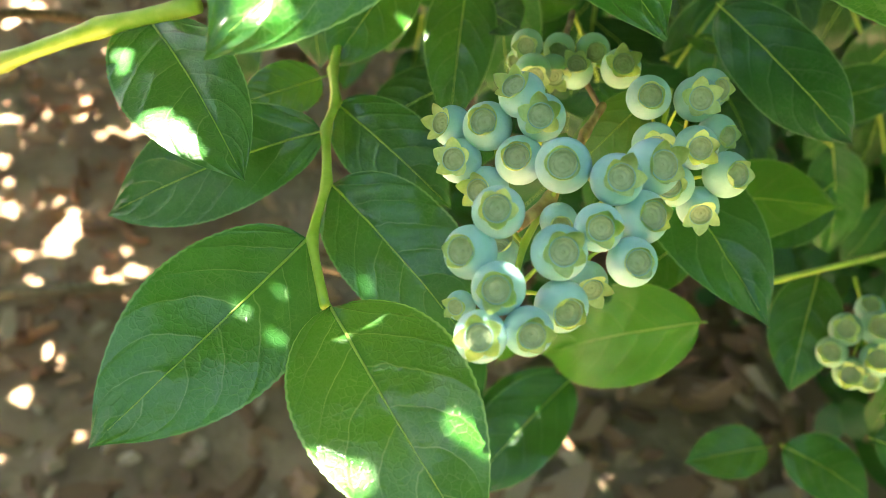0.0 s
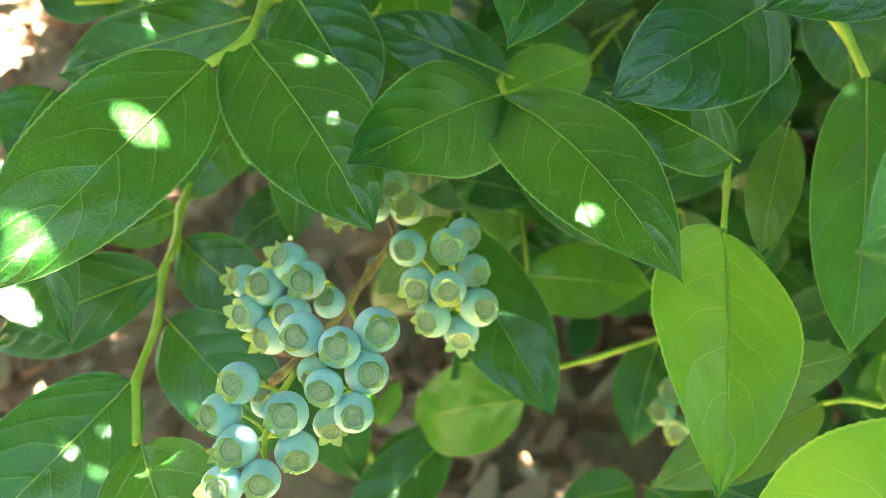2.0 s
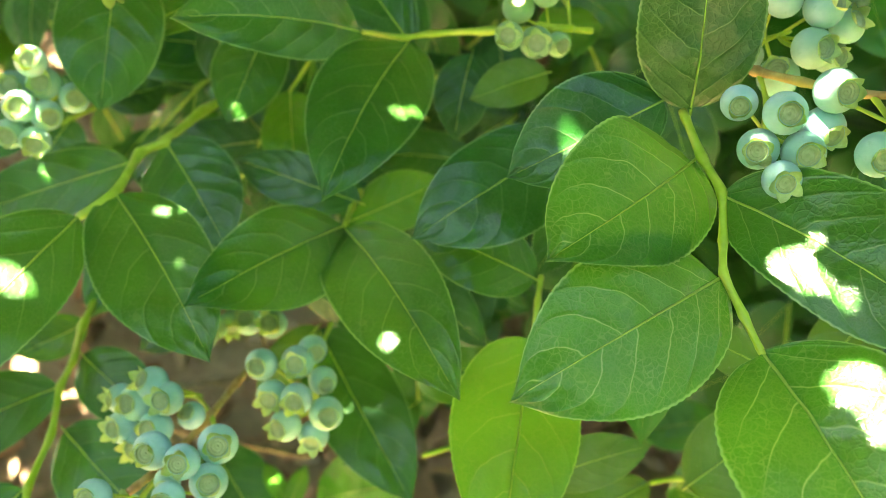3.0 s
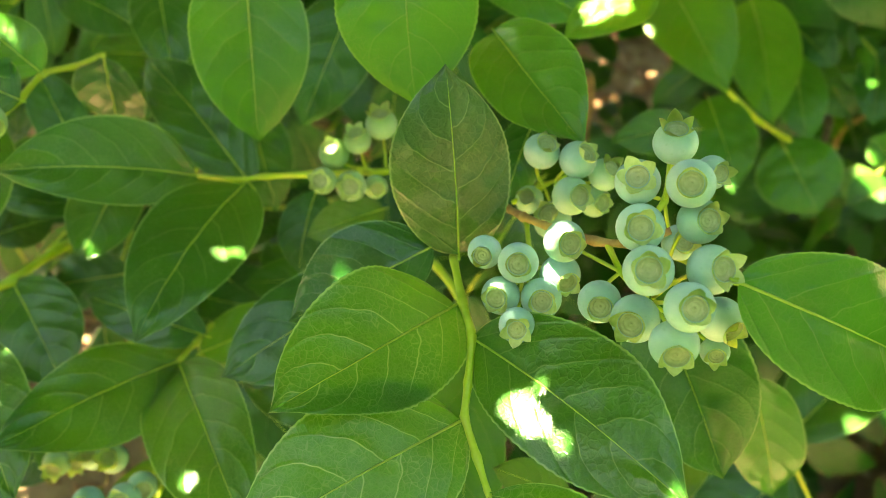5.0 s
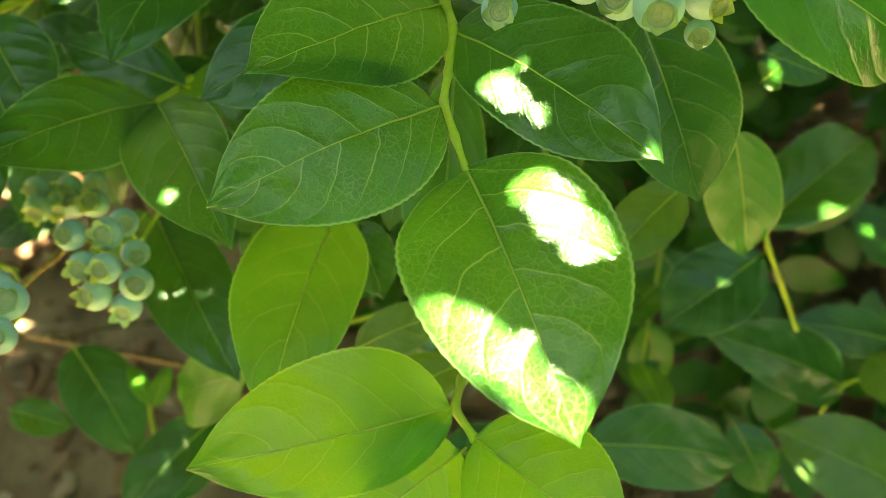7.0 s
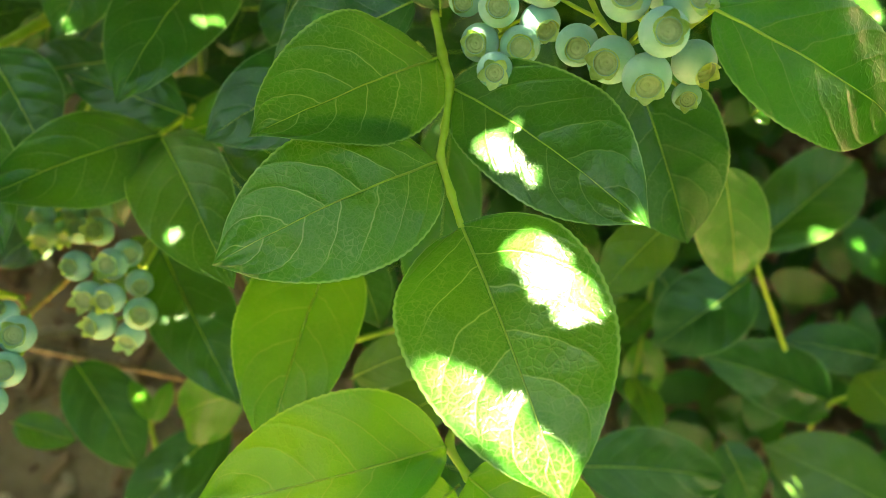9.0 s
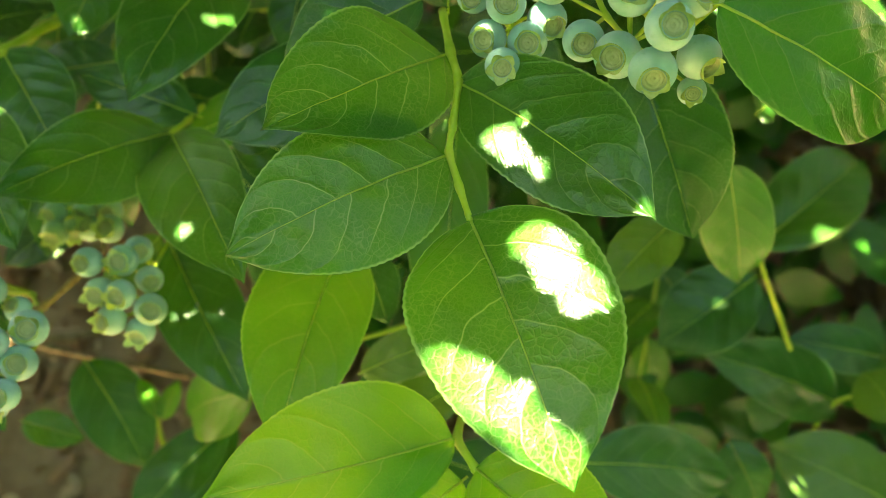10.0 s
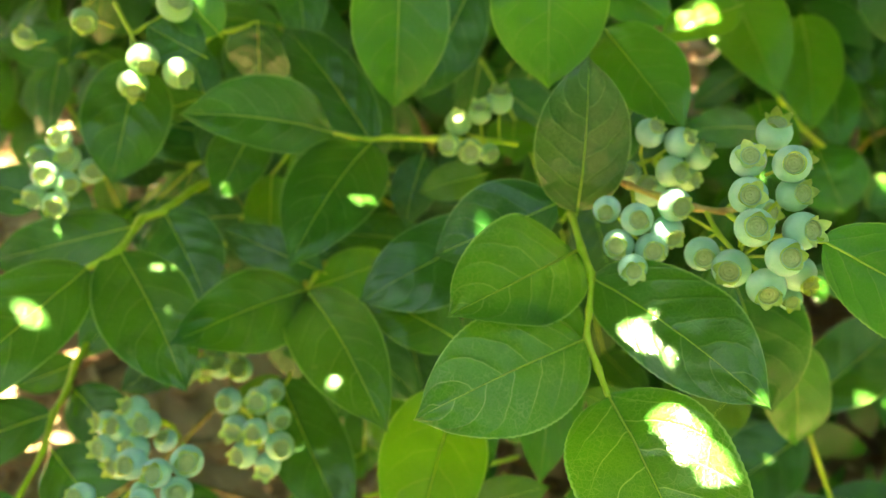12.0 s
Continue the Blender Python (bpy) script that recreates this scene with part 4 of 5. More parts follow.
leaf(sh, (0.5579, 0.7038, 0.5016), (0.5383, 0.6985, 0.5313), 0.0280, (-0.25, -0.62, 0.74), 2, 0.05, 0.2)

sh = shoot("far green shoot with bluish leaves in dappled sun", (0.4491, 0.6936, 0.5887))
stem(sh, [(0.4491, 0.6936, 0.5887), (0.4675, 0.6893, 0.5677), (0.4835, 0.6890, 0.5561), (0.5053, 0.6811, 0.5355), (0.5188, 0.6769, 0.5166)], 0.0022, 0.0014, stem_green, "twig")
leaf(sh, (0.4675, 0.6893, 0.5677), (0.4910, 0.6588, 0.5501), 0.0300, (-0.25, -0.62, 0.74), 4, 0.05, 0.2)
leaf(sh, (0.4835, 0.6890, 0.5561), (0.5024, 0.6773, 0.5782), 0.0320, (-0.25, -0.62, 0.74), 4, 0.05, 0.2)
leaf(sh, (0.5053, 0.6811, 0.5355), (0.5215, 0.6671, 0.5501), 0.0300, (-0.25, -0.62, 0.74), 2, 0.05, 0.2)
leaf(sh, (0.5130, 0.6779, 0.5246), (0.4919, 0.6657, 0.5161), 0.0260, (-0.25, -0.62, 0.74), 4, 0.05, 0.2)

sh = shoot("far shoot with a half-sunlit leaf at its tip", (0.5219, 0.6044, 0.5279))
stem(sh, [(0.5219, 0.6044, 0.5279), (0.5121, 0.5988, 0.5194), (0.5035, 0.5924, 0.5113)], 0.0022, 0.0014, stem_green, "twig")
leaf(sh, (0.5035, 0.5924, 0.5113), (0.4839, 0.5814, 0.4974), 0.0300, (-0.25, -0.62, 0.74), 3, 0.05, 0.2)
leaf(sh, (0.5121, 0.5988, 0.5194), (0.4983, 0.6061, 0.5289), 0.0220, (-0.25, -0.62, 0.74), 2, 0.05, 0.2)

cl = cluster("cluster of unripe blue-green berries hanging under leaves", (0.1115, 0.3280, 0.5366))
stem(cl, [(0.1220, 0.3553, 0.5340), (0.1162, 0.3412, 0.5349), (0.1115, 0.3257, 0.5385), (0.1049, 0.3062, 0.5440), (0.0970, 0.2917, 0.5485)], 0.0011, 0.0012, twig_bark, "woody_twig")
stem(cl, [(0.1115, 0.3257, 0.5385), (0.1051, 0.3332, 0.5373), (0.0940, 0.3359, 0.5346)], 0.0008, 0.0006, stem_green, "stalk")
stem(cl, [(0.1049, 0.3062, 0.5440), (0.0992, 0.2916, 0.5443), (0.0970, 0.2795, 0.5429), (0.0982, 0.2735, 0.5429)], 0.0008, 0.0006, stem_green, "stalk")
stem(cl, [(0.1115, 0.3257, 0.5385), (0.1175, 0.3116, 0.5418), (0.1163, 0.2927, 0.5449)], 0.0008, 0.0006, stem_green, "stalk")
berry(cl, (0.0968, 0.3249, 0.5565), 5.29, (-0.5689, -0.3084, 0.7624), (0.1050, 0.3360, 0.5345), 0)
berry(cl, (0.0902, 0.3229, 0.5484), 5.67, (-0.2834, -0.6101, 0.7399), (0.0952, 0.3225, 0.5319), 0)
berry(cl, (0.0823, 0.3280, 0.5434), 4.88, (-0.7192, -0.4703, 0.5115), (0.0955, 0.3378, 0.5322), 0)
berry(cl, (0.0848, 0.3185, 0.5411), 5.18, (-0.3773, -0.6591, 0.6505), (0.0952, 0.3225, 0.5319), 0)
berry(cl, (0.1016, 0.3212, 0.5537), 5.39, (-0.1786, -0.7201, 0.6705), (0.1050, 0.3360, 0.5345), 0)
berry(cl, (0.0979, 0.3150, 0.5461), 5.57, (-0.2641, -0.6052, 0.7510), (0.0952, 0.3225, 0.5319), 0)
berry(cl, (0.1046, 0.2992, 0.5593), 5.63, (-0.1847, -0.6940, 0.6959), (0.1050, 0.3054, 0.5432), 0)
berry(cl, (0.0915, 0.3142, 0.5372), 5.32, (-0.4647, -0.7394, 0.4871), (0.0952, 0.3225, 0.5319), 0)
berry(cl, (0.1072, 0.3215, 0.5439), 4.46, (-0.1586, -0.3359, 0.9284), (0.1050, 0.3360, 0.5345), 0)
berry(cl, (0.1145, 0.2949, 0.5608), 5.15, (0.0078, -0.6681, 0.7440), (0.1164, 0.2939, 0.5434), 0)
berry(cl, (0.1228, 0.3021, 0.5588), 5.82, (0.2473, -0.6479, 0.7205), (0.1163, 0.3094, 0.5398), 0)
berry(cl, (0.1116, 0.2864, 0.5557), 4.74, (-0.0660, -0.7259, 0.6846), (0.1164, 0.2939, 0.5434), 0)
berry(cl, (0.1210, 0.2930, 0.5533), 5.51, (0.2936, -0.5966, 0.7469), (0.1164, 0.2939, 0.5434), 0)
berry(cl, (0.1189, 0.2832, 0.5506), 4.90, (0.0966, -0.6900, 0.7173), (0.1164, 0.2939, 0.5434), 0)
berry(cl, (0.0920, 0.2847, 0.5587), 5.01, (-0.1584, -0.6013, 0.7832), (0.0991, 0.2928, 0.5427), 0)
berry(cl, (0.1038, 0.2791, 0.5554), 5.31, (0.0456, -0.6546, 0.7546), (0.0975, 0.2807, 0.5413), 0)
berry(cl, (0.0932, 0.2723, 0.5515), 5.04, (-0.1681, -0.7009, 0.6932), (0.0981, 0.2747, 0.5412), 0)
berry(cl, (0.0907, 0.2645, 0.5469), 4.88, (-0.1373, -0.6512, 0.7464), (0.0981, 0.2747, 0.5412), 0)
berry(cl, (0.0992, 0.2663, 0.5475), 4.67, (0.0894, -0.7603, 0.6434), (0.0981, 0.2747, 0.5412), 0)
berry(cl, (0.1059, 0.2747, 0.5455), 5.22, (0.1974, -0.8242, 0.5307), (0.0975, 0.2807, 0.5413), 0)
berry(cl, (0.0877, 0.2801, 0.5520), 5.20, (-0.4868, -0.5918, 0.6425), (0.0975, 0.2807, 0.5413), 0)
berry(cl, (0.1061, 0.2975, 0.5456), 3.97, (0.0340, -0.8927, 0.4494), (0.1050, 0.3054, 0.5432), 0)
berry(cl, (0.1122, 0.2853, 0.5412), 4.38, (0.2225, -0.9032, 0.3672), (0.1164, 0.2939, 0.5434), 0)
berry(cl, (0.0949, 0.2915, 0.5396), 4.25, (-0.2489, 0.0230, 0.9683), (0.0991, 0.2928, 0.5427), 0)
berry(cl, (0.0871, 0.2765, 0.5404), 3.03, (-0.4361, -0.6875, 0.5806), (0.0975, 0.2807, 0.5413), 0)

cl = cluster("compact cluster of green unripe berries with star crowns", (0.1400, 0.3549, 0.5265))
stem(cl, [(0.1441, 0.3744, 0.5279), (0.1400, 0.3549, 0.5265), (0.1430, 0.3369, 0.5237)], 0.0008, 0.0006, stem_green, "stalk")
berry(cl, (0.1279, 0.3372, 0.5507), 5.28, (-0.1206, -0.7448, 0.6563), (0.1432, 0.3395, 0.5233), 0.3)
berry(cl, (0.1396, 0.3385, 0.5507), 5.44, (-0.0326, -0.7807, 0.6240), (0.1432, 0.3395, 0.5233), 0.3)
berry(cl, (0.1436, 0.3438, 0.5504), 4.96, (0.4143, -0.7432, 0.5254), (0.1403, 0.3563, 0.5251), 0.3)
berry(cl, (0.1311, 0.3317, 0.5413), 5.36, (-0.1373, -0.8767, 0.4611), (0.1432, 0.3395, 0.5233), 0.3)
berry(cl, (0.1399, 0.3284, 0.5442), 5.25, (-0.0278, -0.7836, 0.6206), (0.1432, 0.3395, 0.5233), 0.3)
berry(cl, (0.1470, 0.3375, 0.5420), 4.85, (0.4309, -0.7676, 0.4745), (0.1432, 0.3395, 0.5233), 0.3)
berry(cl, (0.1490, 0.3273, 0.5379), 5.64, (0.2804, -0.7034, 0.6531), (0.1432, 0.3395, 0.5233), 0.3)
berry(cl, (0.1359, 0.3236, 0.5361), 5.32, (-0.3864, -0.7389, 0.5520), (0.1432, 0.3395, 0.5233), 0.3)
berry(cl, (0.1443, 0.3243, 0.5293), 5.16, (-0.0401, -0.9601, 0.2766), (0.1432, 0.3395, 0.5233), 0.3)

cl = cluster("small pale green unripe berries in shade behind leaves", (0.1133, 0.3828, 0.5321))
stem(cl, [(0.1165, 0.4048, 0.5318), (0.1136, 0.3865, 0.5314), (0.1217, 0.3594, 0.5310)], 0.0009, 0.0007, bark, "stalk")
berry(cl, (0.1010, 0.3727, 0.5389), 4.41, (-0.1534, -0.9030, 0.4014), (0.1137, 0.3875, 0.5296), 0.8)
berry(cl, (0.1030, 0.3650, 0.5356), 5.03, (0.0446, -0.9682, 0.2461), (0.1137, 0.3875, 0.5296), 0.8)
berry(cl, (0.1088, 0.3684, 0.5339), 4.93, (0.1309, -0.9728, 0.1909), (0.1137, 0.3875, 0.5296), 0.8)
berry(cl, (0.1149, 0.3688, 0.5346), 5.09, (-0.0551, -0.4520, 0.8903), (0.1137, 0.3875, 0.5296), 0.8)
berry(cl, (0.1257, 0.3626, 0.5411), 5.38, (-0.0556, -0.6436, 0.7634), (0.1137, 0.3875, 0.5296), 0.8)
berry(cl, (0.1106, 0.3771, 0.5359), 4.50, (-0.1064, -0.9362, 0.3351), (0.1137, 0.3875, 0.5296), 0.8)
berry(cl, (0.1202, 0.3780, 0.5360), 4.84, (0.0733, -0.8959, 0.4381), (0.1137, 0.3875, 0.5296), 0.8)
berry(cl, (0.0995, 0.3727, 0.5334), 3.46, (-0.3621, -0.8212, 0.4411), (0.1137, 0.3875, 0.5296), 0.8)

cl = cluster("dim cluster of small green berries near the ground", (0.2478, 0.3729, 0.4259))
stem(cl, [(0.2487, 0.4011, 0.4311), (0.2484, 0.3844, 0.4295), (0.2480, 0.3713, 0.4244)], 0.0008, 0.0006, stem_green, "stalk")
berry(cl, (0.2292, 0.3620, 0.4316), 5.63, (-0.5153, -0.5713, 0.6388), (0.2479, 0.3798, 0.4280), 0.6)
berry(cl, (0.2331, 0.3679, 0.4381), 6.04, (-0.4257, -0.5512, 0.7176), (0.2479, 0.3798, 0.4280), 0.6)
berry(cl, (0.2434, 0.3672, 0.4411), 6.41, (-0.3302, -0.5147, 0.7913), (0.2479, 0.3798, 0.4280), 0.6)
berry(cl, (0.2438, 0.3584, 0.4342), 6.39, (-0.4195, -0.5283, 0.7382), (0.2479, 0.3798, 0.4280), 0.6)
berry(cl, (0.2359, 0.3563, 0.4277), 6.04, (-0.4067, -0.6826, 0.6072), (0.2479, 0.3798, 0.4280), 0.6)
berry(cl, (0.2545, 0.3675, 0.4375), 6.04, (-0.1349, -0.5788, 0.8042), (0.2479, 0.3798, 0.4280), 0.6)
berry(cl, (0.2422, 0.3550, 0.4274), 5.18, (-0.3353, -0.7707, 0.5418), (0.2479, 0.3798, 0.4280), 0.6)
berry(cl, (0.2445, 0.3783, 0.4388), 5.29, (-0.3496, -0.3667, 0.8622), (0.2479, 0.3798, 0.4280), 0.6)
berry(cl, (0.2542, 0.3615, 0.4298), 5.64, (-0.1652, -0.7037, 0.6910), (0.2479, 0.3798, 0.4280), 0.6)

cl = cluster("cluster of green berries partly in direct sun", (0.0430, 0.4205, 0.5970))
stem(cl, [(0.0559, 0.4285, 0.5904), (0.0480, 0.4214, 0.5977), (0.0425, 0.4135, 0.5970)], 0.0009, 0.0007, stem_green, "stalk")
berry(cl, (0.0483, 0.4100, 0.6182), 5.19, (0.2750, -0.6787, 0.6810), (0.0450, 0.4213, 0.5977), 0.4)
berry(cl, (0.0491, 0.4107, 0.6091), 5.70, (0.2235, -0.7925, 0.5674), (0.0450, 0.4213, 0.5977), 0.4)
berry(cl, (0.0572, 0.4120, 0.6023), 5.23, (0.4850, -0.7384, 0.4685), (0.0450, 0.4213, 0.5977), 0.4)
berry(cl, (0.0499, 0.4036, 0.6010), 5.33, (0.6210, -0.7217, 0.3058), (0.0450, 0.4213, 0.5977), 0.4)
berry(cl, (0.0468, 0.3962, 0.5953), 5.13, (0.3716, -0.8774, 0.3034), (0.0450, 0.4213, 0.5977), 0.4)
berry(cl, (0.0431, 0.4017, 0.6058), 5.62, (0.2793, -0.7440, 0.6070), (0.0450, 0.4213, 0.5977), 0.4)
berry(cl, (0.0376, 0.4112, 0.6074), 5.36, (0.2343, -0.7656, 0.5992), (0.0450, 0.4213, 0.5977), 0.4)
berry(cl, (0.0383, 0.3979, 0.5973), 5.13, (0.1846, -0.8984, 0.3985), (0.0450, 0.4213, 0.5977), 0.4)

cl = cluster("cluster of frosted unripe berries on a brown twig", (0.2837, 0.3384, 0.6574))
stem(cl, [(0.2635, 0.3680, 0.6466), (0.2675, 0.3582, 0.6502), (0.2744, 0.3456, 0.6553), (0.2831, 0.3357, 0.6588), (0.2901, 0.3297, 0.6625), (0.2985, 0.3276, 0.6679)], 0.0011, 0.0009, twig_bark, "woody_twig")
stem(cl, [(0.2682, 0.3570, 0.6503), (0.2683, 0.3475, 0.6479), (0.2654, 0.3371, 0.6444)], 0.0007, 0.0006, stem_green, "stalk")
stem(cl, [(0.2856, 0.3339, 0.6598), (0.2876, 0.3241, 0.6585), (0.2923, 0.3152, 0.6570)], 0.0008, 0.0006, stem_green, "stalk")
stem(cl, [(0.2901, 0.3297, 0.6625), (0.2971, 0.3217, 0.6604), (0.2997, 0.3153, 0.6604)], 0.0008, 0.0006, stem_green, "stalk")
stem(cl, [(0.2901, 0.3297, 0.6625), (0.2985, 0.3359, 0.6704), (0.3012, 0.3462, 0.6755)], 0.0008, 0.0006, stem_green, "stalk")
berry(cl, (0.2558, 0.3331, 0.6577), 4.22, (-0.2217, -0.9216, 0.3186), (0.2661, 0.3380, 0.6455), 0.15)
berry(cl, (0.2633, 0.3249, 0.6608), 4.84, (-0.0698, -0.8376, 0.5418), (0.2661, 0.3380, 0.6455), 0.15)
berry(cl, (0.2594, 0.3236, 0.6518), 4.69, (-0.3656, -0.8143, 0.4509), (0.2661, 0.3380, 0.6455), 0.15)
berry(cl, (0.2690, 0.3220, 0.6522), 4.92, (-0.0661, -0.8739, 0.4816), (0.2661, 0.3380, 0.6455), 0.15)
berry(cl, (0.2628, 0.3148, 0.6502), 4.29, (-0.0909, -0.9129, 0.3979), (0.2661, 0.3380, 0.6455), 0.15)
berry(cl, (0.2742, 0.3281, 0.6646), 4.99, (0.2366, -0.8555, 0.4606), (0.2876, 0.3241, 0.6585), 0.15)
berry(cl, (0.2738, 0.3269, 0.6554), 4.98, (0.2997, -0.9426, 0.1472), (0.2661, 0.3380, 0.6455), 0.15)
berry(cl, (0.2811, 0.3141, 0.6580), 4.94, (-0.1274, -0.9214, 0.3672), (0.2876, 0.3241, 0.6585), 0.15)
berry(cl, (0.2880, 0.3077, 0.6586), 5.42, (-0.4389, -0.8254, 0.3552), (0.2923, 0.3152, 0.6570), 0.15)
berry(cl, (0.2929, 0.2945, 0.6636), 5.17, (-0.1052, -0.9880, 0.1133), (0.2923, 0.3152, 0.6570), 0.15)
berry(cl, (0.2933, 0.2920, 0.6760), 4.98, (0.0034, -0.8022, 0.5971), (0.2923, 0.3152, 0.6570), 0.15)
berry(cl, (0.2991, 0.3001, 0.6787), 5.03, (0.3137, -0.7190, 0.6202), (0.2923, 0.3152, 0.6570), 0.15)
berry(cl, (0.2863, 0.2992, 0.6793), 5.08, (-0.2004, -0.7430, 0.6386), (0.2923, 0.3152, 0.6570), 0.15)
berry(cl, (0.2860, 0.3087, 0.6828), 5.01, (-0.1896, -0.8019, 0.5666), (0.2923, 0.3152, 0.6570), 0.15)
berry(cl, (0.2859, 0.3159, 0.6892), 4.72, (-0.2210, -0.6250, 0.7487), (0.2985, 0.3359, 0.6704), 0.15)
berry(cl, (0.2951, 0.3106, 0.6922), 4.89, (-0.2421, -0.8070, 0.5386), (0.2985, 0.3359, 0.6704), 0.15)
berry(cl, (0.2982, 0.3097, 0.6836), 4.69, (0.2214, -0.7706, 0.5976), (0.2971, 0.3217, 0.6604), 0.15)
berry(cl, (0.2972, 0.3319, 0.6889), 4.97, (-0.1219, -0.1623, 0.9792), (0.2985, 0.3359, 0.6704), 0.15)
berry(cl, (0.3081, 0.3355, 0.6788), 4.01, (0.3265, -0.8367, 0.4397), (0.3007, 0.3436, 0.6754), 0.15)
berry(cl, (0.3063, 0.3067, 0.6592), 5.07, (0.4456, -0.8942, -0.0441), (0.2971, 0.3217, 0.6604), 0.15)
berry(cl, (0.3062, 0.3049, 0.6512), 3.35, (-0.1678, -0.9367, 0.3073), (0.2923, 0.3152, 0.6570), 0.15)
berry(cl, (0.3015, 0.3285, 0.6638), 4.34, (0.0404, -0.7655, 0.6422), (0.2985, 0.3359, 0.6704), 0.15)

cl = cluster("small cluster of green berries behind the twig", (0.2733, 0.3755, 0.6481))
stem(cl, [(0.2656, 0.3729, 0.6447), (0.2749, 0.3761, 0.6487), (0.2817, 0.3776, 0.6507)], 0.0007, 0.0006, stem_green, "stalk")
berry(cl, (0.2723, 0.3663, 0.6662), 4.96, (0.2789, -0.4207, 0.8632), (0.2749, 0.3761, 0.6487), 0.5)
berry(cl, (0.2818, 0.3634, 0.6652), 5.08, (0.4880, -0.4353, 0.7565), (0.2783, 0.3766, 0.6494), 0.5)
berry(cl, (0.2897, 0.3647, 0.6596), 4.56, (0.4499, -0.3814, 0.8075), (0.2783, 0.3766, 0.6494), 0.5)
berry(cl, (0.2801, 0.3584, 0.6569), 5.24, (0.3904, -0.7687, 0.5066), (0.2783, 0.3766, 0.6494), 0.5)
berry(cl, (0.2878, 0.3640, 0.6513), 4.48, (0.4146, -0.8265, 0.3808), (0.2783, 0.3766, 0.6494), 0.5)
berry(cl, (0.2766, 0.3647, 0.6443), 5.53, (-0.4058, -0.4019, 0.8208), (0.2749, 0.3761, 0.6487), 0.5)
berry(cl, (0.2708, 0.3745, 0.6447), 4.20, (-0.3026, -0.6644, 0.6834), (0.2749, 0.3761, 0.6487), 0.5)

cl = cluster("five small green berries on yellowish stalks", (0.2194, 0.4092, 0.6343))
stem(cl, [(0.2338, 0.4123, 0.6301), (0.2251, 0.4109, 0.6316), (0.2156, 0.4092, 0.6343)], 0.001, 0.0007, stem_green, "stalk")
berry(cl, (0.2093, 0.4086, 0.6402), 5.08, (-0.1600, -0.4588, 0.8740), (0.2194, 0.4097, 0.6333), 1.0)
berry(cl, (0.2174, 0.4083, 0.6452), 4.48, (-0.0989, -0.3101, 0.9455), (0.2194, 0.4097, 0.6333), 1.0)
berry(cl, (0.2248, 0.4160, 0.6469), 5.32, (-0.0674, -0.1617, 0.9845), (0.2261, 0.4109, 0.6332), 1.0)
berry(cl, (0.2063, 0.3993, 0.6356), 4.44, (-0.1624, -0.8329, 0.5290), (0.2194, 0.4097, 0.6333), 1.0)
berry(cl, (0.2149, 0.4018, 0.6319), 5.07, (0.0265, -0.8783, 0.4773), (0.2194, 0.4097, 0.6333), 1.0)
berry(cl, (0.2225, 0.4062, 0.6287), 4.03, (0.2600, -0.8986, 0.3534), (0.2194, 0.4097, 0.6333), 1.0)

cl = cluster("cluster of berries bleached white by direct sun", (0.0878, 0.4158, 0.6690))
stem(cl, [(0.0765, 0.4229, 0.6729), (0.0857, 0.4112, 0.6664), (0.0911, 0.4134, 0.6692)], 0.0008, 0.0006, stem_green, "stalk")
berry(cl, (0.1044, 0.4091, 0.6801), 6.40, (0.4541, -0.6729, 0.5839), (0.0911, 0.4134, 0.6692), 0.9)
berry(cl, (0.0945, 0.3963, 0.6643), 5.82, (0.5092, -0.8450, -0.1634), (0.0857, 0.4112, 0.6664), 0.9)
berry(cl, (0.0908, 0.3921, 0.6559), 5.46, (0.4056, -0.9109, -0.0766), (0.0857, 0.4112, 0.6664), 0.9)
berry(cl, (0.1069, 0.3954, 0.6600), 5.66, (0.6866, -0.7267, 0.0228), (0.0911, 0.4134, 0.6692), 0.9)
berry(cl, (0.0184, 0.4575, 0.6381), 4.88, (0.3831, -0.5656, 0.7303), (0.0857, 0.4112, 0.6664), 0.9)
berry(cl, (0.0617, 0.4264, 0.6628), 5.21, (0.3236, -0.9330, 0.1578), (0.0857, 0.4112, 0.6664), 0.9)

cl = cluster("far cluster of dim green berries", (0.5445, 0.7546, 0.5323))
stem(cl, [(0.5664, 0.7826, 0.5518), (0.5487, 0.7598, 0.5389), (0.5361, 0.7469, 0.5224)], 0.001, 0.0008, stem_green, "stalk")
berry(cl, (0.5389, 0.7545, 0.5368), 9.10, (-0.4932, -0.8547, 0.1618), (0.5490, 0.7620, 0.5336), 0.6)
berry(cl, (0.5553, 0.7590, 0.5436), 8.27, (-0.4286, -0.8917, 0.1456), (0.5490, 0.7620, 0.5336), 0.6)
berry(cl, (0.5615, 0.7485, 0.5306), 8.27, (-0.2869, -0.9539, 0.0878), (0.5490, 0.7620, 0.5336), 0.6)
berry(cl, (0.5477, 0.7465, 0.5279), 8.27, (-0.4998, -0.8645, 0.0535), (0.5490, 0.7620, 0.5336), 0.6)


# ---- canes of the bush ----
def cane(points, r0, r1, label):
    bm = bmesh.new()
    tube(bm, smooth_line(points, 8), r0, r1, 12, 0.3)
    ob = part("cane", bm, bark, None)
    return tagged(ob, label, "cane", "canes of the bush")


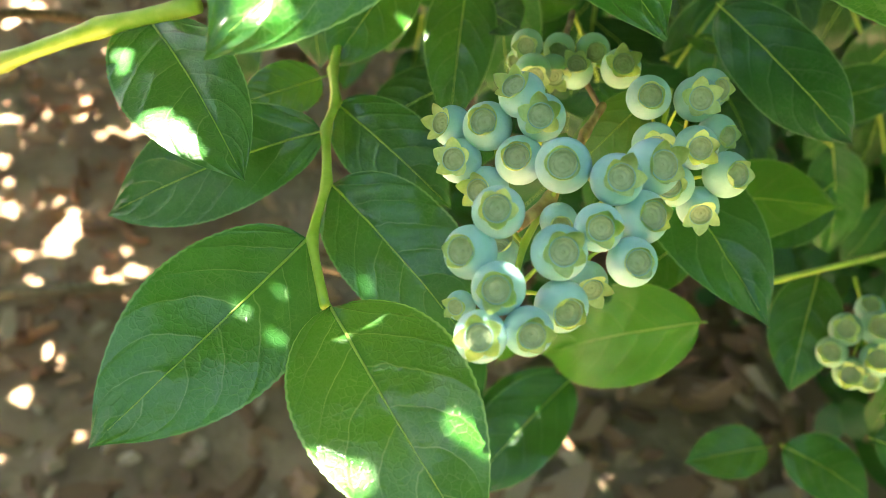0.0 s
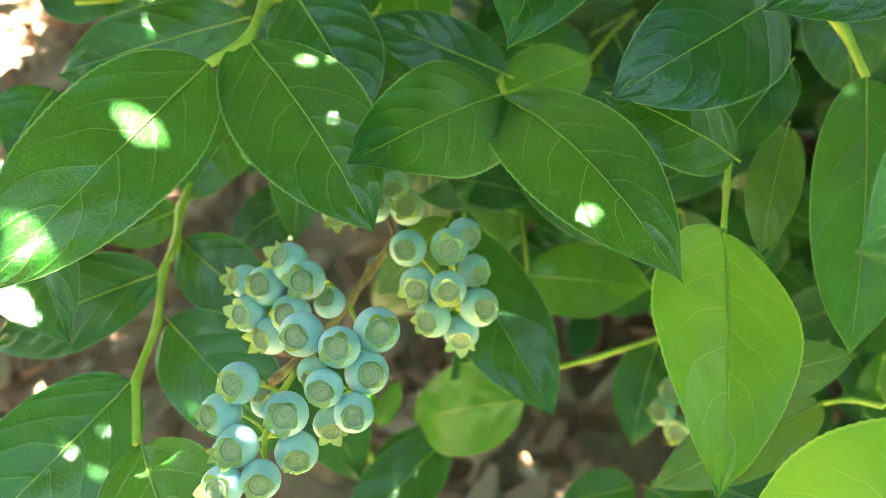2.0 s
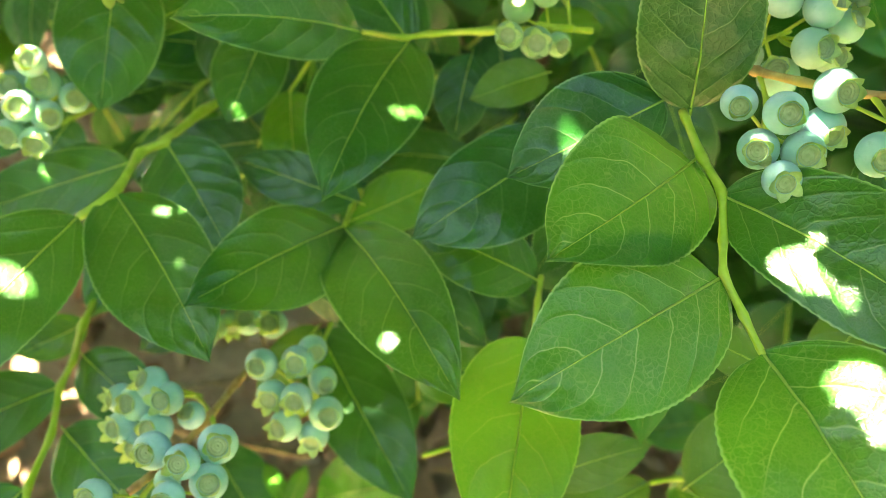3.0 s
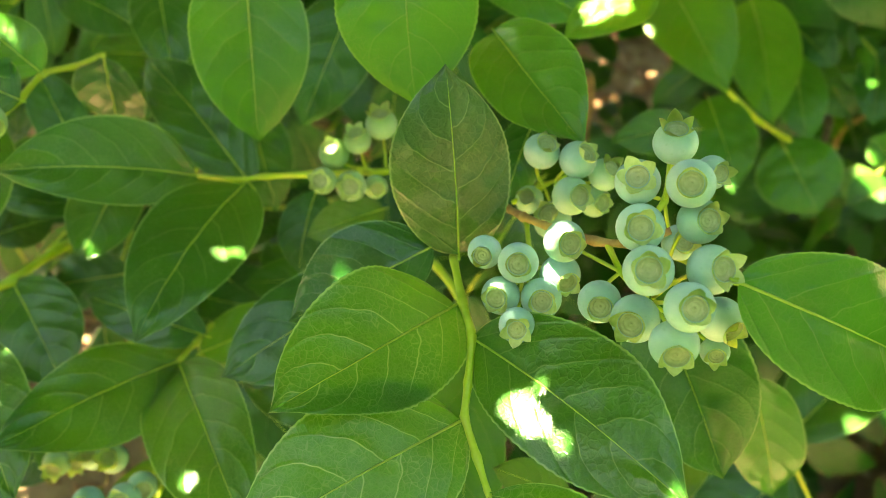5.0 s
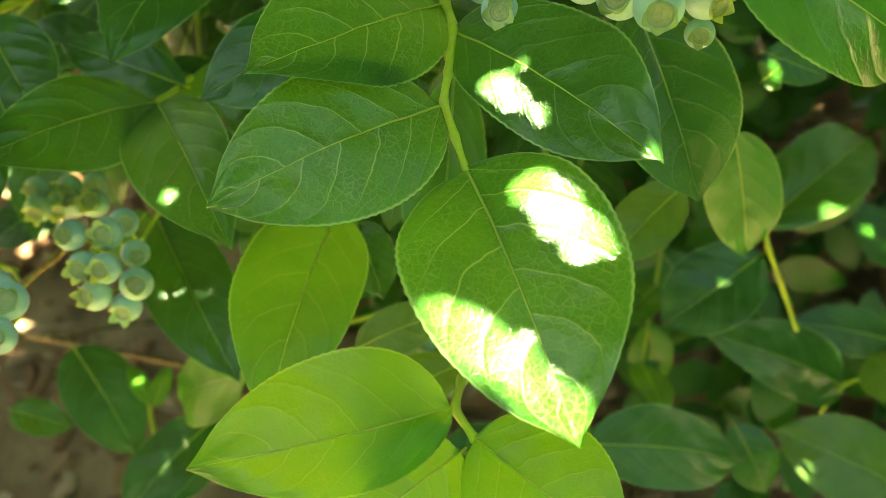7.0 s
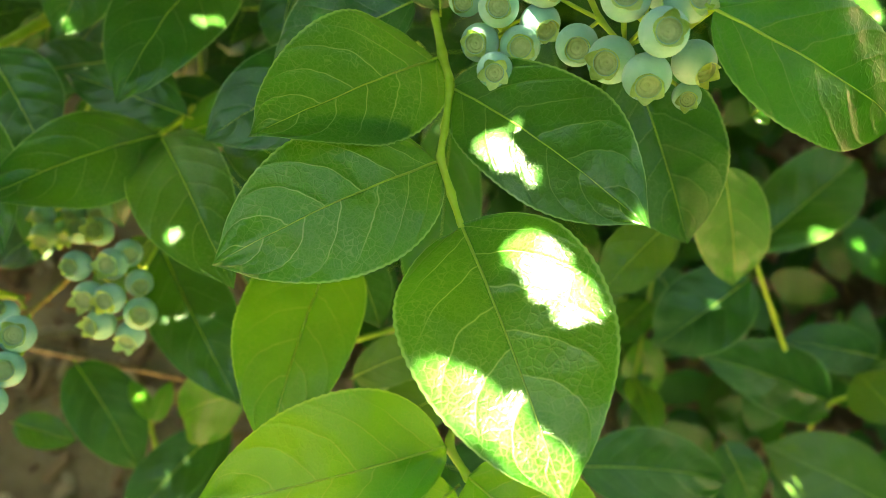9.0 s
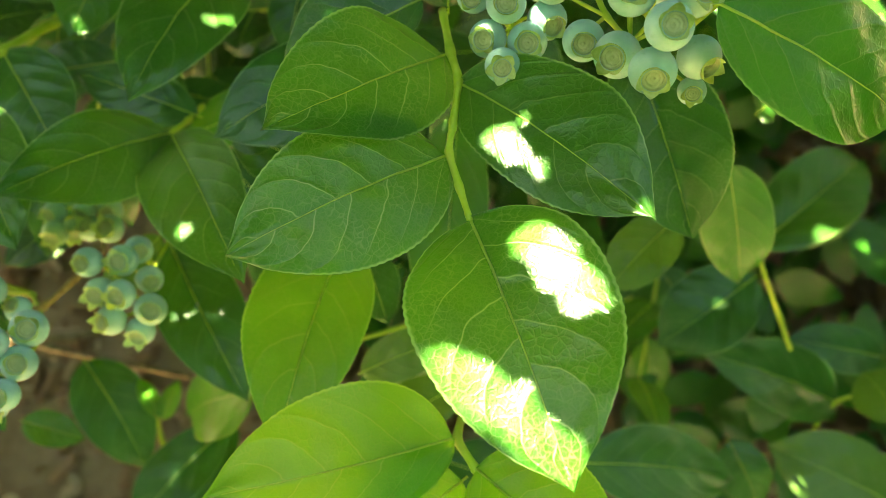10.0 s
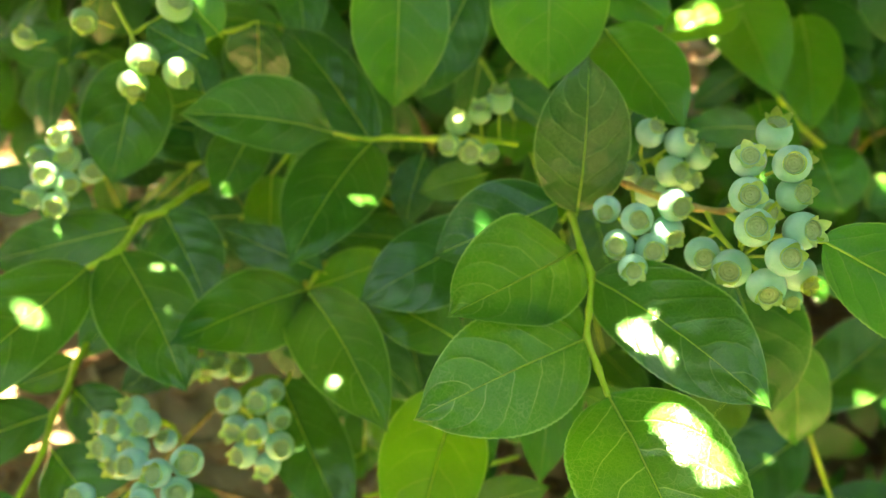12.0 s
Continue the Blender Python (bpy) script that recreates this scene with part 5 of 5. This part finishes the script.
cane([(0.30, 0.98, -0.02), (0.22, 0.84, 0.30), (0.16, 0.68, 0.50), (0.10, 0.47, 0.57)], 0.007, 0.0016, "brown woody cane rising from the mulch")
cane([(0.36, 1.00, -0.02), (0.36, 0.82, 0.34), (0.33, 0.62, 0.56), (0.27, 0.44, 0.63)], 0.007, 0.0016, "brown woody cane rising from the mulch")
cane([(0.42, 0.98, -0.02), (0.50, 0.86, 0.30), (0.52, 0.72, 0.48), (0.45, 0.56, 0.53)], 0.006, 0.0018, "brown woody cane rising from the mulch")
cane([(-0.10, 1.02, -0.02), (-0.14, 0.86, 0.16), (-0.18, 0.66, 0.34), (-0.22, 0.50, 0.42)], 0.006, 0.003, "orange-brown cane leaning out over the mulch")
bm = bmesh.new()
tube(bm, smooth_line([(-0.75, 0.58, 0.02), (-0.324, 0.655, 0.03), (-0.204, 0.685, 0.027), (-0.05, 0.72, 0.02), (0.10, 0.76, 0.012)], 8), 0.007, 0.003, 10, 0.3)
tagged(part("fallen_branch", bm, bark, None), "bare brown branch lying across the mulch", "branch")
# tall canes added to carry the unseen shading leaves
cane([(0.20, 1.00, -0.02), (0.02, 0.95, 0.5), (-0.05, 0.80, 0.95), (0.02, 0.62, 1.16)], 0.008, 0.003, "tall brown cane that carries the upper leaves")
cane([(0.45, 1.05, -0.02), (0.55, 1.0, 0.5), (0.45, 0.85, 0.95), (0.30, 0.62, 1.14)], 0.008, 0.003, "tall brown cane that carries the upper leaves")
cane([(0.32, 1.06, -0.02), (0.25, 1.05, 0.55), (0.20, 0.90, 1.0), (0.14, 0.60, 1.2)], 0.008, 0.003, "tall brown cane that carries the upper leaves")


# ---- deeper shoots behind the near leaves ----
def filler_shoot(place, way, count, seed, tones=(0, 0, 2)):
    rng = random.Random(seed)
    place, way = Vector(place), Vector(way).normalized()
    ob = shoot("shaded leafy shoot deeper in the bush", place)
    line = [place + way * (0.02 * k) + Vector((0, 0, -0.0012 * k * k)) for k in range(count + 1)]
    bm = bmesh.new()
    tube(bm, line, 0.0010, 0.0006, 6)
    part("stem", bm, stem_green, ob)
    for k, p in enumerate(line):
        angle = 2.4 * k + rng.uniform(-0.4, 0.4)
        side = way.orthogonal().normalized()
        side.rotate(Matrix.Rotation(angle, 3, way))
        to = (side * 0.9 + way * 0.5 + Vector((0, -0.15, -0.35))).normalized()
        size = rng.uniform(0.038, 0.056)
        up = (Vector((0, -0.45, 0.9)) + 0.35 * Vector((rng.uniform(-1, 1), rng.uniform(-1, 1), rng.uniform(-1, 1)))).normalized()
        leaf(ob, p, p + to * size, size * rng.uniform(0.5, 0.62), up, rng.choice(tones), 0.05, 0.15)
    return ob


SPOTS = random.Random(11)
# openings between the shoots, through which the mulch shows: a point, the way through, the half width
WINDOWS = [
    (Vector((0.384, 0.721, 0.521)), Vector((0.223, 0.881, -0.417)), 0.045),
    (Vector((0.542, 0.612, 0.383)), Vector((0.438, 0.694, -0.571)), 0.040),
    (Vector((0.555, 0.532, 0.309)), Vector((0.456, 0.575, -0.680)), 0.036),
    (Vector((0.506, 0.585, 0.348)), Vector((0.398, 0.637, -0.661)), 0.018),
    (Vector((0.551, 0.548, 0.300)), Vector((0.446, 0.555, -0.702)), 0.045),
    (Vector((0.488, 0.576, 0.417)), Vector((0.397, 0.713, -0.578)), 0.020),
]


def in_window(place, margin):
    for point, way, half in WINDOWS:
        away = place - point
        if (away - way * away.dot(way)).length < half + margin + 0.05 * max(0.0, away.dot(way)):
            return True
    return False


for number in range(95):
    if number % 4 == 0:
        x, y = SPOTS.uniform(-0.15, 0.12), SPOTS.uniform(0.60, 0.95)
        z = SPOTS.uniform(0.50, 0.66)
    else:
        x, y = SPOTS.uniform(0.08, 0.85), SPOTS.uniform(0.48, 1.00)
        z = SPOTS.uniform(0.34, 0.62) - 0.25 * max(0.0, x - 0.4)
    if in_window(Vector((x, y, z)), 0.05):
        continue
    filler_shoot((x, y, z), (SPOTS.uniform(-0.7, 0.7), SPOTS.uniform(-0.8, -0.1), SPOTS.uniform(-0.5, 0.4)), SPOTS.randint(3, 5), 100 + number)


NEAR_SPOTS = random.Random(17)
for number in range(26):
    if number % 3 == 0:
        spot = (NEAR_SPOTS.uniform(-0.09, 0.09), NEAR_SPOTS.uniform(0.60, 0.80), NEAR_SPOTS.uniform(0.42, 0.60))
    else:
        spot = (NEAR_SPOTS.uniform(0.05, 0.30), NEAR_SPOTS.uniform(0.47, 0.62), NEAR_SPOTS.uniform(0.44, 0.58))
    filler_shoot(spot, (NEAR_SPOTS.uniform(-0.7, 0.7), NEAR_SPOTS.uniform(-0.6, 0.0), NEAR_SPOTS.uniform(-0.4, 0.3)), NEAR_SPOTS.randint(3, 5), 300 + number, (0, 4, 5))


def inner_leaves():
    """The mass of leaves further back, too many to tell apart."""
    rng = random.Random(9)
    bm = bmesh.new()
    for n in range(10000):
        if n % 6 == 0:
            x, y, z = rng.uniform(-0.25, 0.12), rng.uniform(0.72, 1.15), rng.uniform(0.40, 0.72)
        elif n % 10:
            x, y, z = rng.uniform(-0.30, 1.25), rng.uniform(0.66, 1.45), rng.uniform(0.08, 0.78)
            if x < 0.06 and (y < 0.85 or z < 0.45):
                continue
        else:
            x, y, z = rng.uniform(0.42, 1.10), rng.uniform(0.46, 0.80), rng.uniform(0.06, 0.36)
        place = Vector((x, y, z))
        if in_window(place, 0.0):
            continue
        size = rng.uniform(0.04, 0.062)
        up = (Vector((0, -0.4, 0.9)) + 0.7 * Vector((rng.uniform(-1, 1), rng.uniform(-1, 1), rng.uniform(-1, 1)))).normalized()
        to = up.orthogonal().normalized()
        to.rotate(Matrix.Rotation(rng.uniform(0, 6.3), 3, up))
        to = (to + Vector((0, -0.2, -0.4))).normalized()
        leaf_sheet(bm, place, place + to * size, size * rng.uniform(0.5, 0.62), up, 0.05, 0.15, 8, 4, rng)
    mesh = bpy.data.meshes.new("inner_leaves")
    bm.to_mesh(mesh)
    bm.free()
    for face in mesh.polygons:
        face.use_smooth = True
    mesh.materials.append(LEAF[0])
    return tagged(new("inner_leaves", mesh), "shaded mass of green leaves inside the bush", "foliage", "", "stuff")


inner_leaves()


# ---- unseen leaves overhead, added to shade the fruit but for the gaps ----
def in_gap(place, margin):
    for p, r in SUNLIT:
        off = place - p
        if (off - SUN * off.dot(SUN)).length < r + margin:
            return True
    return False


def upper_leaves():
    rng = random.Random(5)
    bm = bmesh.new()
    across = SUN.orthogonal().normalized()
    along = SUN.cross(across)
    middle = Vector((0.22, 0.42, 0.52))
    for n in range(24000):
        a, out = rng.uniform(0, 2 * math.pi), rng.random() ** 0.5
        out *= 1 + 0.12 * noise.noise((math.cos(a) * 2, math.sin(a) * 2, 3.0))
        dome = math.sqrt(max(0.0, 1 - out * out))
        place = Vector((0.12 + 1.02 * out * math.cos(a), 1.22 + 1.12 * out * math.sin(a), 0.98 + 0.30 * dome + rng.uniform(-0.02, 0.20)))
        if place.y < 0.285:
            continue
        size = rng.uniform(0.04, 0.07)
        if in_gap(place, size * 0.5):
            continue
        below = place - SUN * (place.z / SUN.z)
        if -0.65 < below.x < -0.20 and 0.42 < below.y < 0.98 and rng.random() < 0.57:
            continue
        if (place.y > 1.75 and rng.random() < 0.36) or (below.x > 0.62 and below.y < 1.3 and rng.random() < 0.22):
            continue
        up = (SUN + 0.55 * Vector((rng.uniform(-1, 1), rng.uniform(-1, 1), rng.uniform(-1, 1)))).normalized()
        to = up.orthogonal().normalized()
        to.rotate(Matrix.Rotation(rng.uniform(0, 6.3), 3, up))
        leaf_sheet(bm, place - to * size / 2, place + to * size / 2, size * rng.uniform(0.5, 0.62), up, 0.05, 0.15, 6, 4, rng)
    # tiny leaves added round each gap, which give the sun patch its outline
    for p, r in SUNLIT:
        for n in range(560):
            angle, close = rng.uniform(0, 6.3), n % 2
            off = r + (0.012 * rng.random() if close else 0.006 + 0.033 * rng.random() ** 0.8)
            size = rng.uniform(0.005, 0.009) if close else rng.uniform(0.011, 0.019)
            place = p + (across * math.cos(angle) + along * math.sin(angle)) * off
            place += SUN * (rng.uniform(0.50, 0.62) - (place - middle).dot(SUN))
            if place.z < 0.90 or in_gap(place, size * (0.25 if close else 0.45)):
                continue
            up = (SUN + 0.35 * Vector((rng.uniform(-1, 1), rng.uniform(-1, 1), rng.uniform(-1, 1)))).normalized()
            to = up.orthogonal().normalized()
            to.rotate(Matrix.Rotation(rng.uniform(0, 6.3), 3, up))
            leaf_sheet(bm, place - to * size / 2, place + to * size / 2, size * 0.65, up, 0.05, 0.15, 4, 2, rng)
    mesh = bpy.data.meshes.new("upper_leaves")
    bm.to_mesh(mesh)
    bm.free()
    for face in mesh.polygons:
        face.use_smooth = True
    mesh.materials.append(LEAF[5])
    return tagged(new("upper_leaves", mesh), "unseen green leaves above the fruit, added to shade it", "foliage", "", "stuff")


upper_leaves()


def screen_leaves():
    """Unseen leaves round the path, added to block stray light and close the place."""
    rng = random.Random(31)
    bm = bmesh.new()
    for n in range(32000):
        a, out = rng.uniform(0, 2 * math.pi), rng.random() ** 0.5
        dome = math.sqrt(max(0.0, 1 - out * out))
        if n % 3 == 0:
            place = Vector((0.55 + 1.75 * out * math.cos(a), -0.98 + 0.80 * out * math.sin(a), 0.20 + 2.0 * dome * rng.random() ** 0.4))
        elif n % 9 == 1:
            place = Vector((-1.20 + 0.50 * out * math.cos(a), -0.20 + 0.45 * out * math.sin(a), 0.05 + 1.45 * dome * rng.random() ** 0.5))
        elif n % 9 == 4:
            place = Vector((1.35 + 0.70 * out * math.cos(a), -0.05 + 0.60 * out * math.sin(a), 0.05 + 0.90 * dome * rng.random() ** 0.5))
        else:
            reach = 2.15 + rng.uniform(-0.35, 0.35) + 0.5 * noise.noise((1.7 * math.cos(a), 1.7 * math.sin(a), 8.0))
            place = Vector((0.3 + reach * math.cos(a), 0.5 + reach * math.sin(a), rng.uniform(0.05, 2.3 + 0.5 * noise.noise((3 * math.cos(a), 3 * math.sin(a), 2.0)))))
        size = rng.uniform(0.05, 0.08) if n % 3 == 0 else rng.uniform(0.08, 0.12)
        up = (Vector((0, 0.2, 0.9)) + 0.7 * Vector((rng.uniform(-1, 1), rng.uniform(-1, 1), rng.uniform(-1, 1)))).normalized()
        to = up.orthogonal().normalized()
        to.rotate(Matrix.Rotation(rng.uniform(0, 6.3), 3, up))
        leaf_sheet(bm, place - to * size / 2, place + to * size / 2, size * 0.58, up, 0.05, 0.15, 4, 2, rng)
    mesh = bpy.data.meshes.new("neighbouring_bushes")
    bm.to_mesh(mesh)
    bm.free()
    for face in mesh.polygons:
        face.use_smooth = True
    mesh.materials.append(LEAF[5])
    return tagged(new("neighbouring_bushes", mesh), "unseen green leaves added to block low sky and bright ground", "foliage", "", "stuff")


screen_leaves()
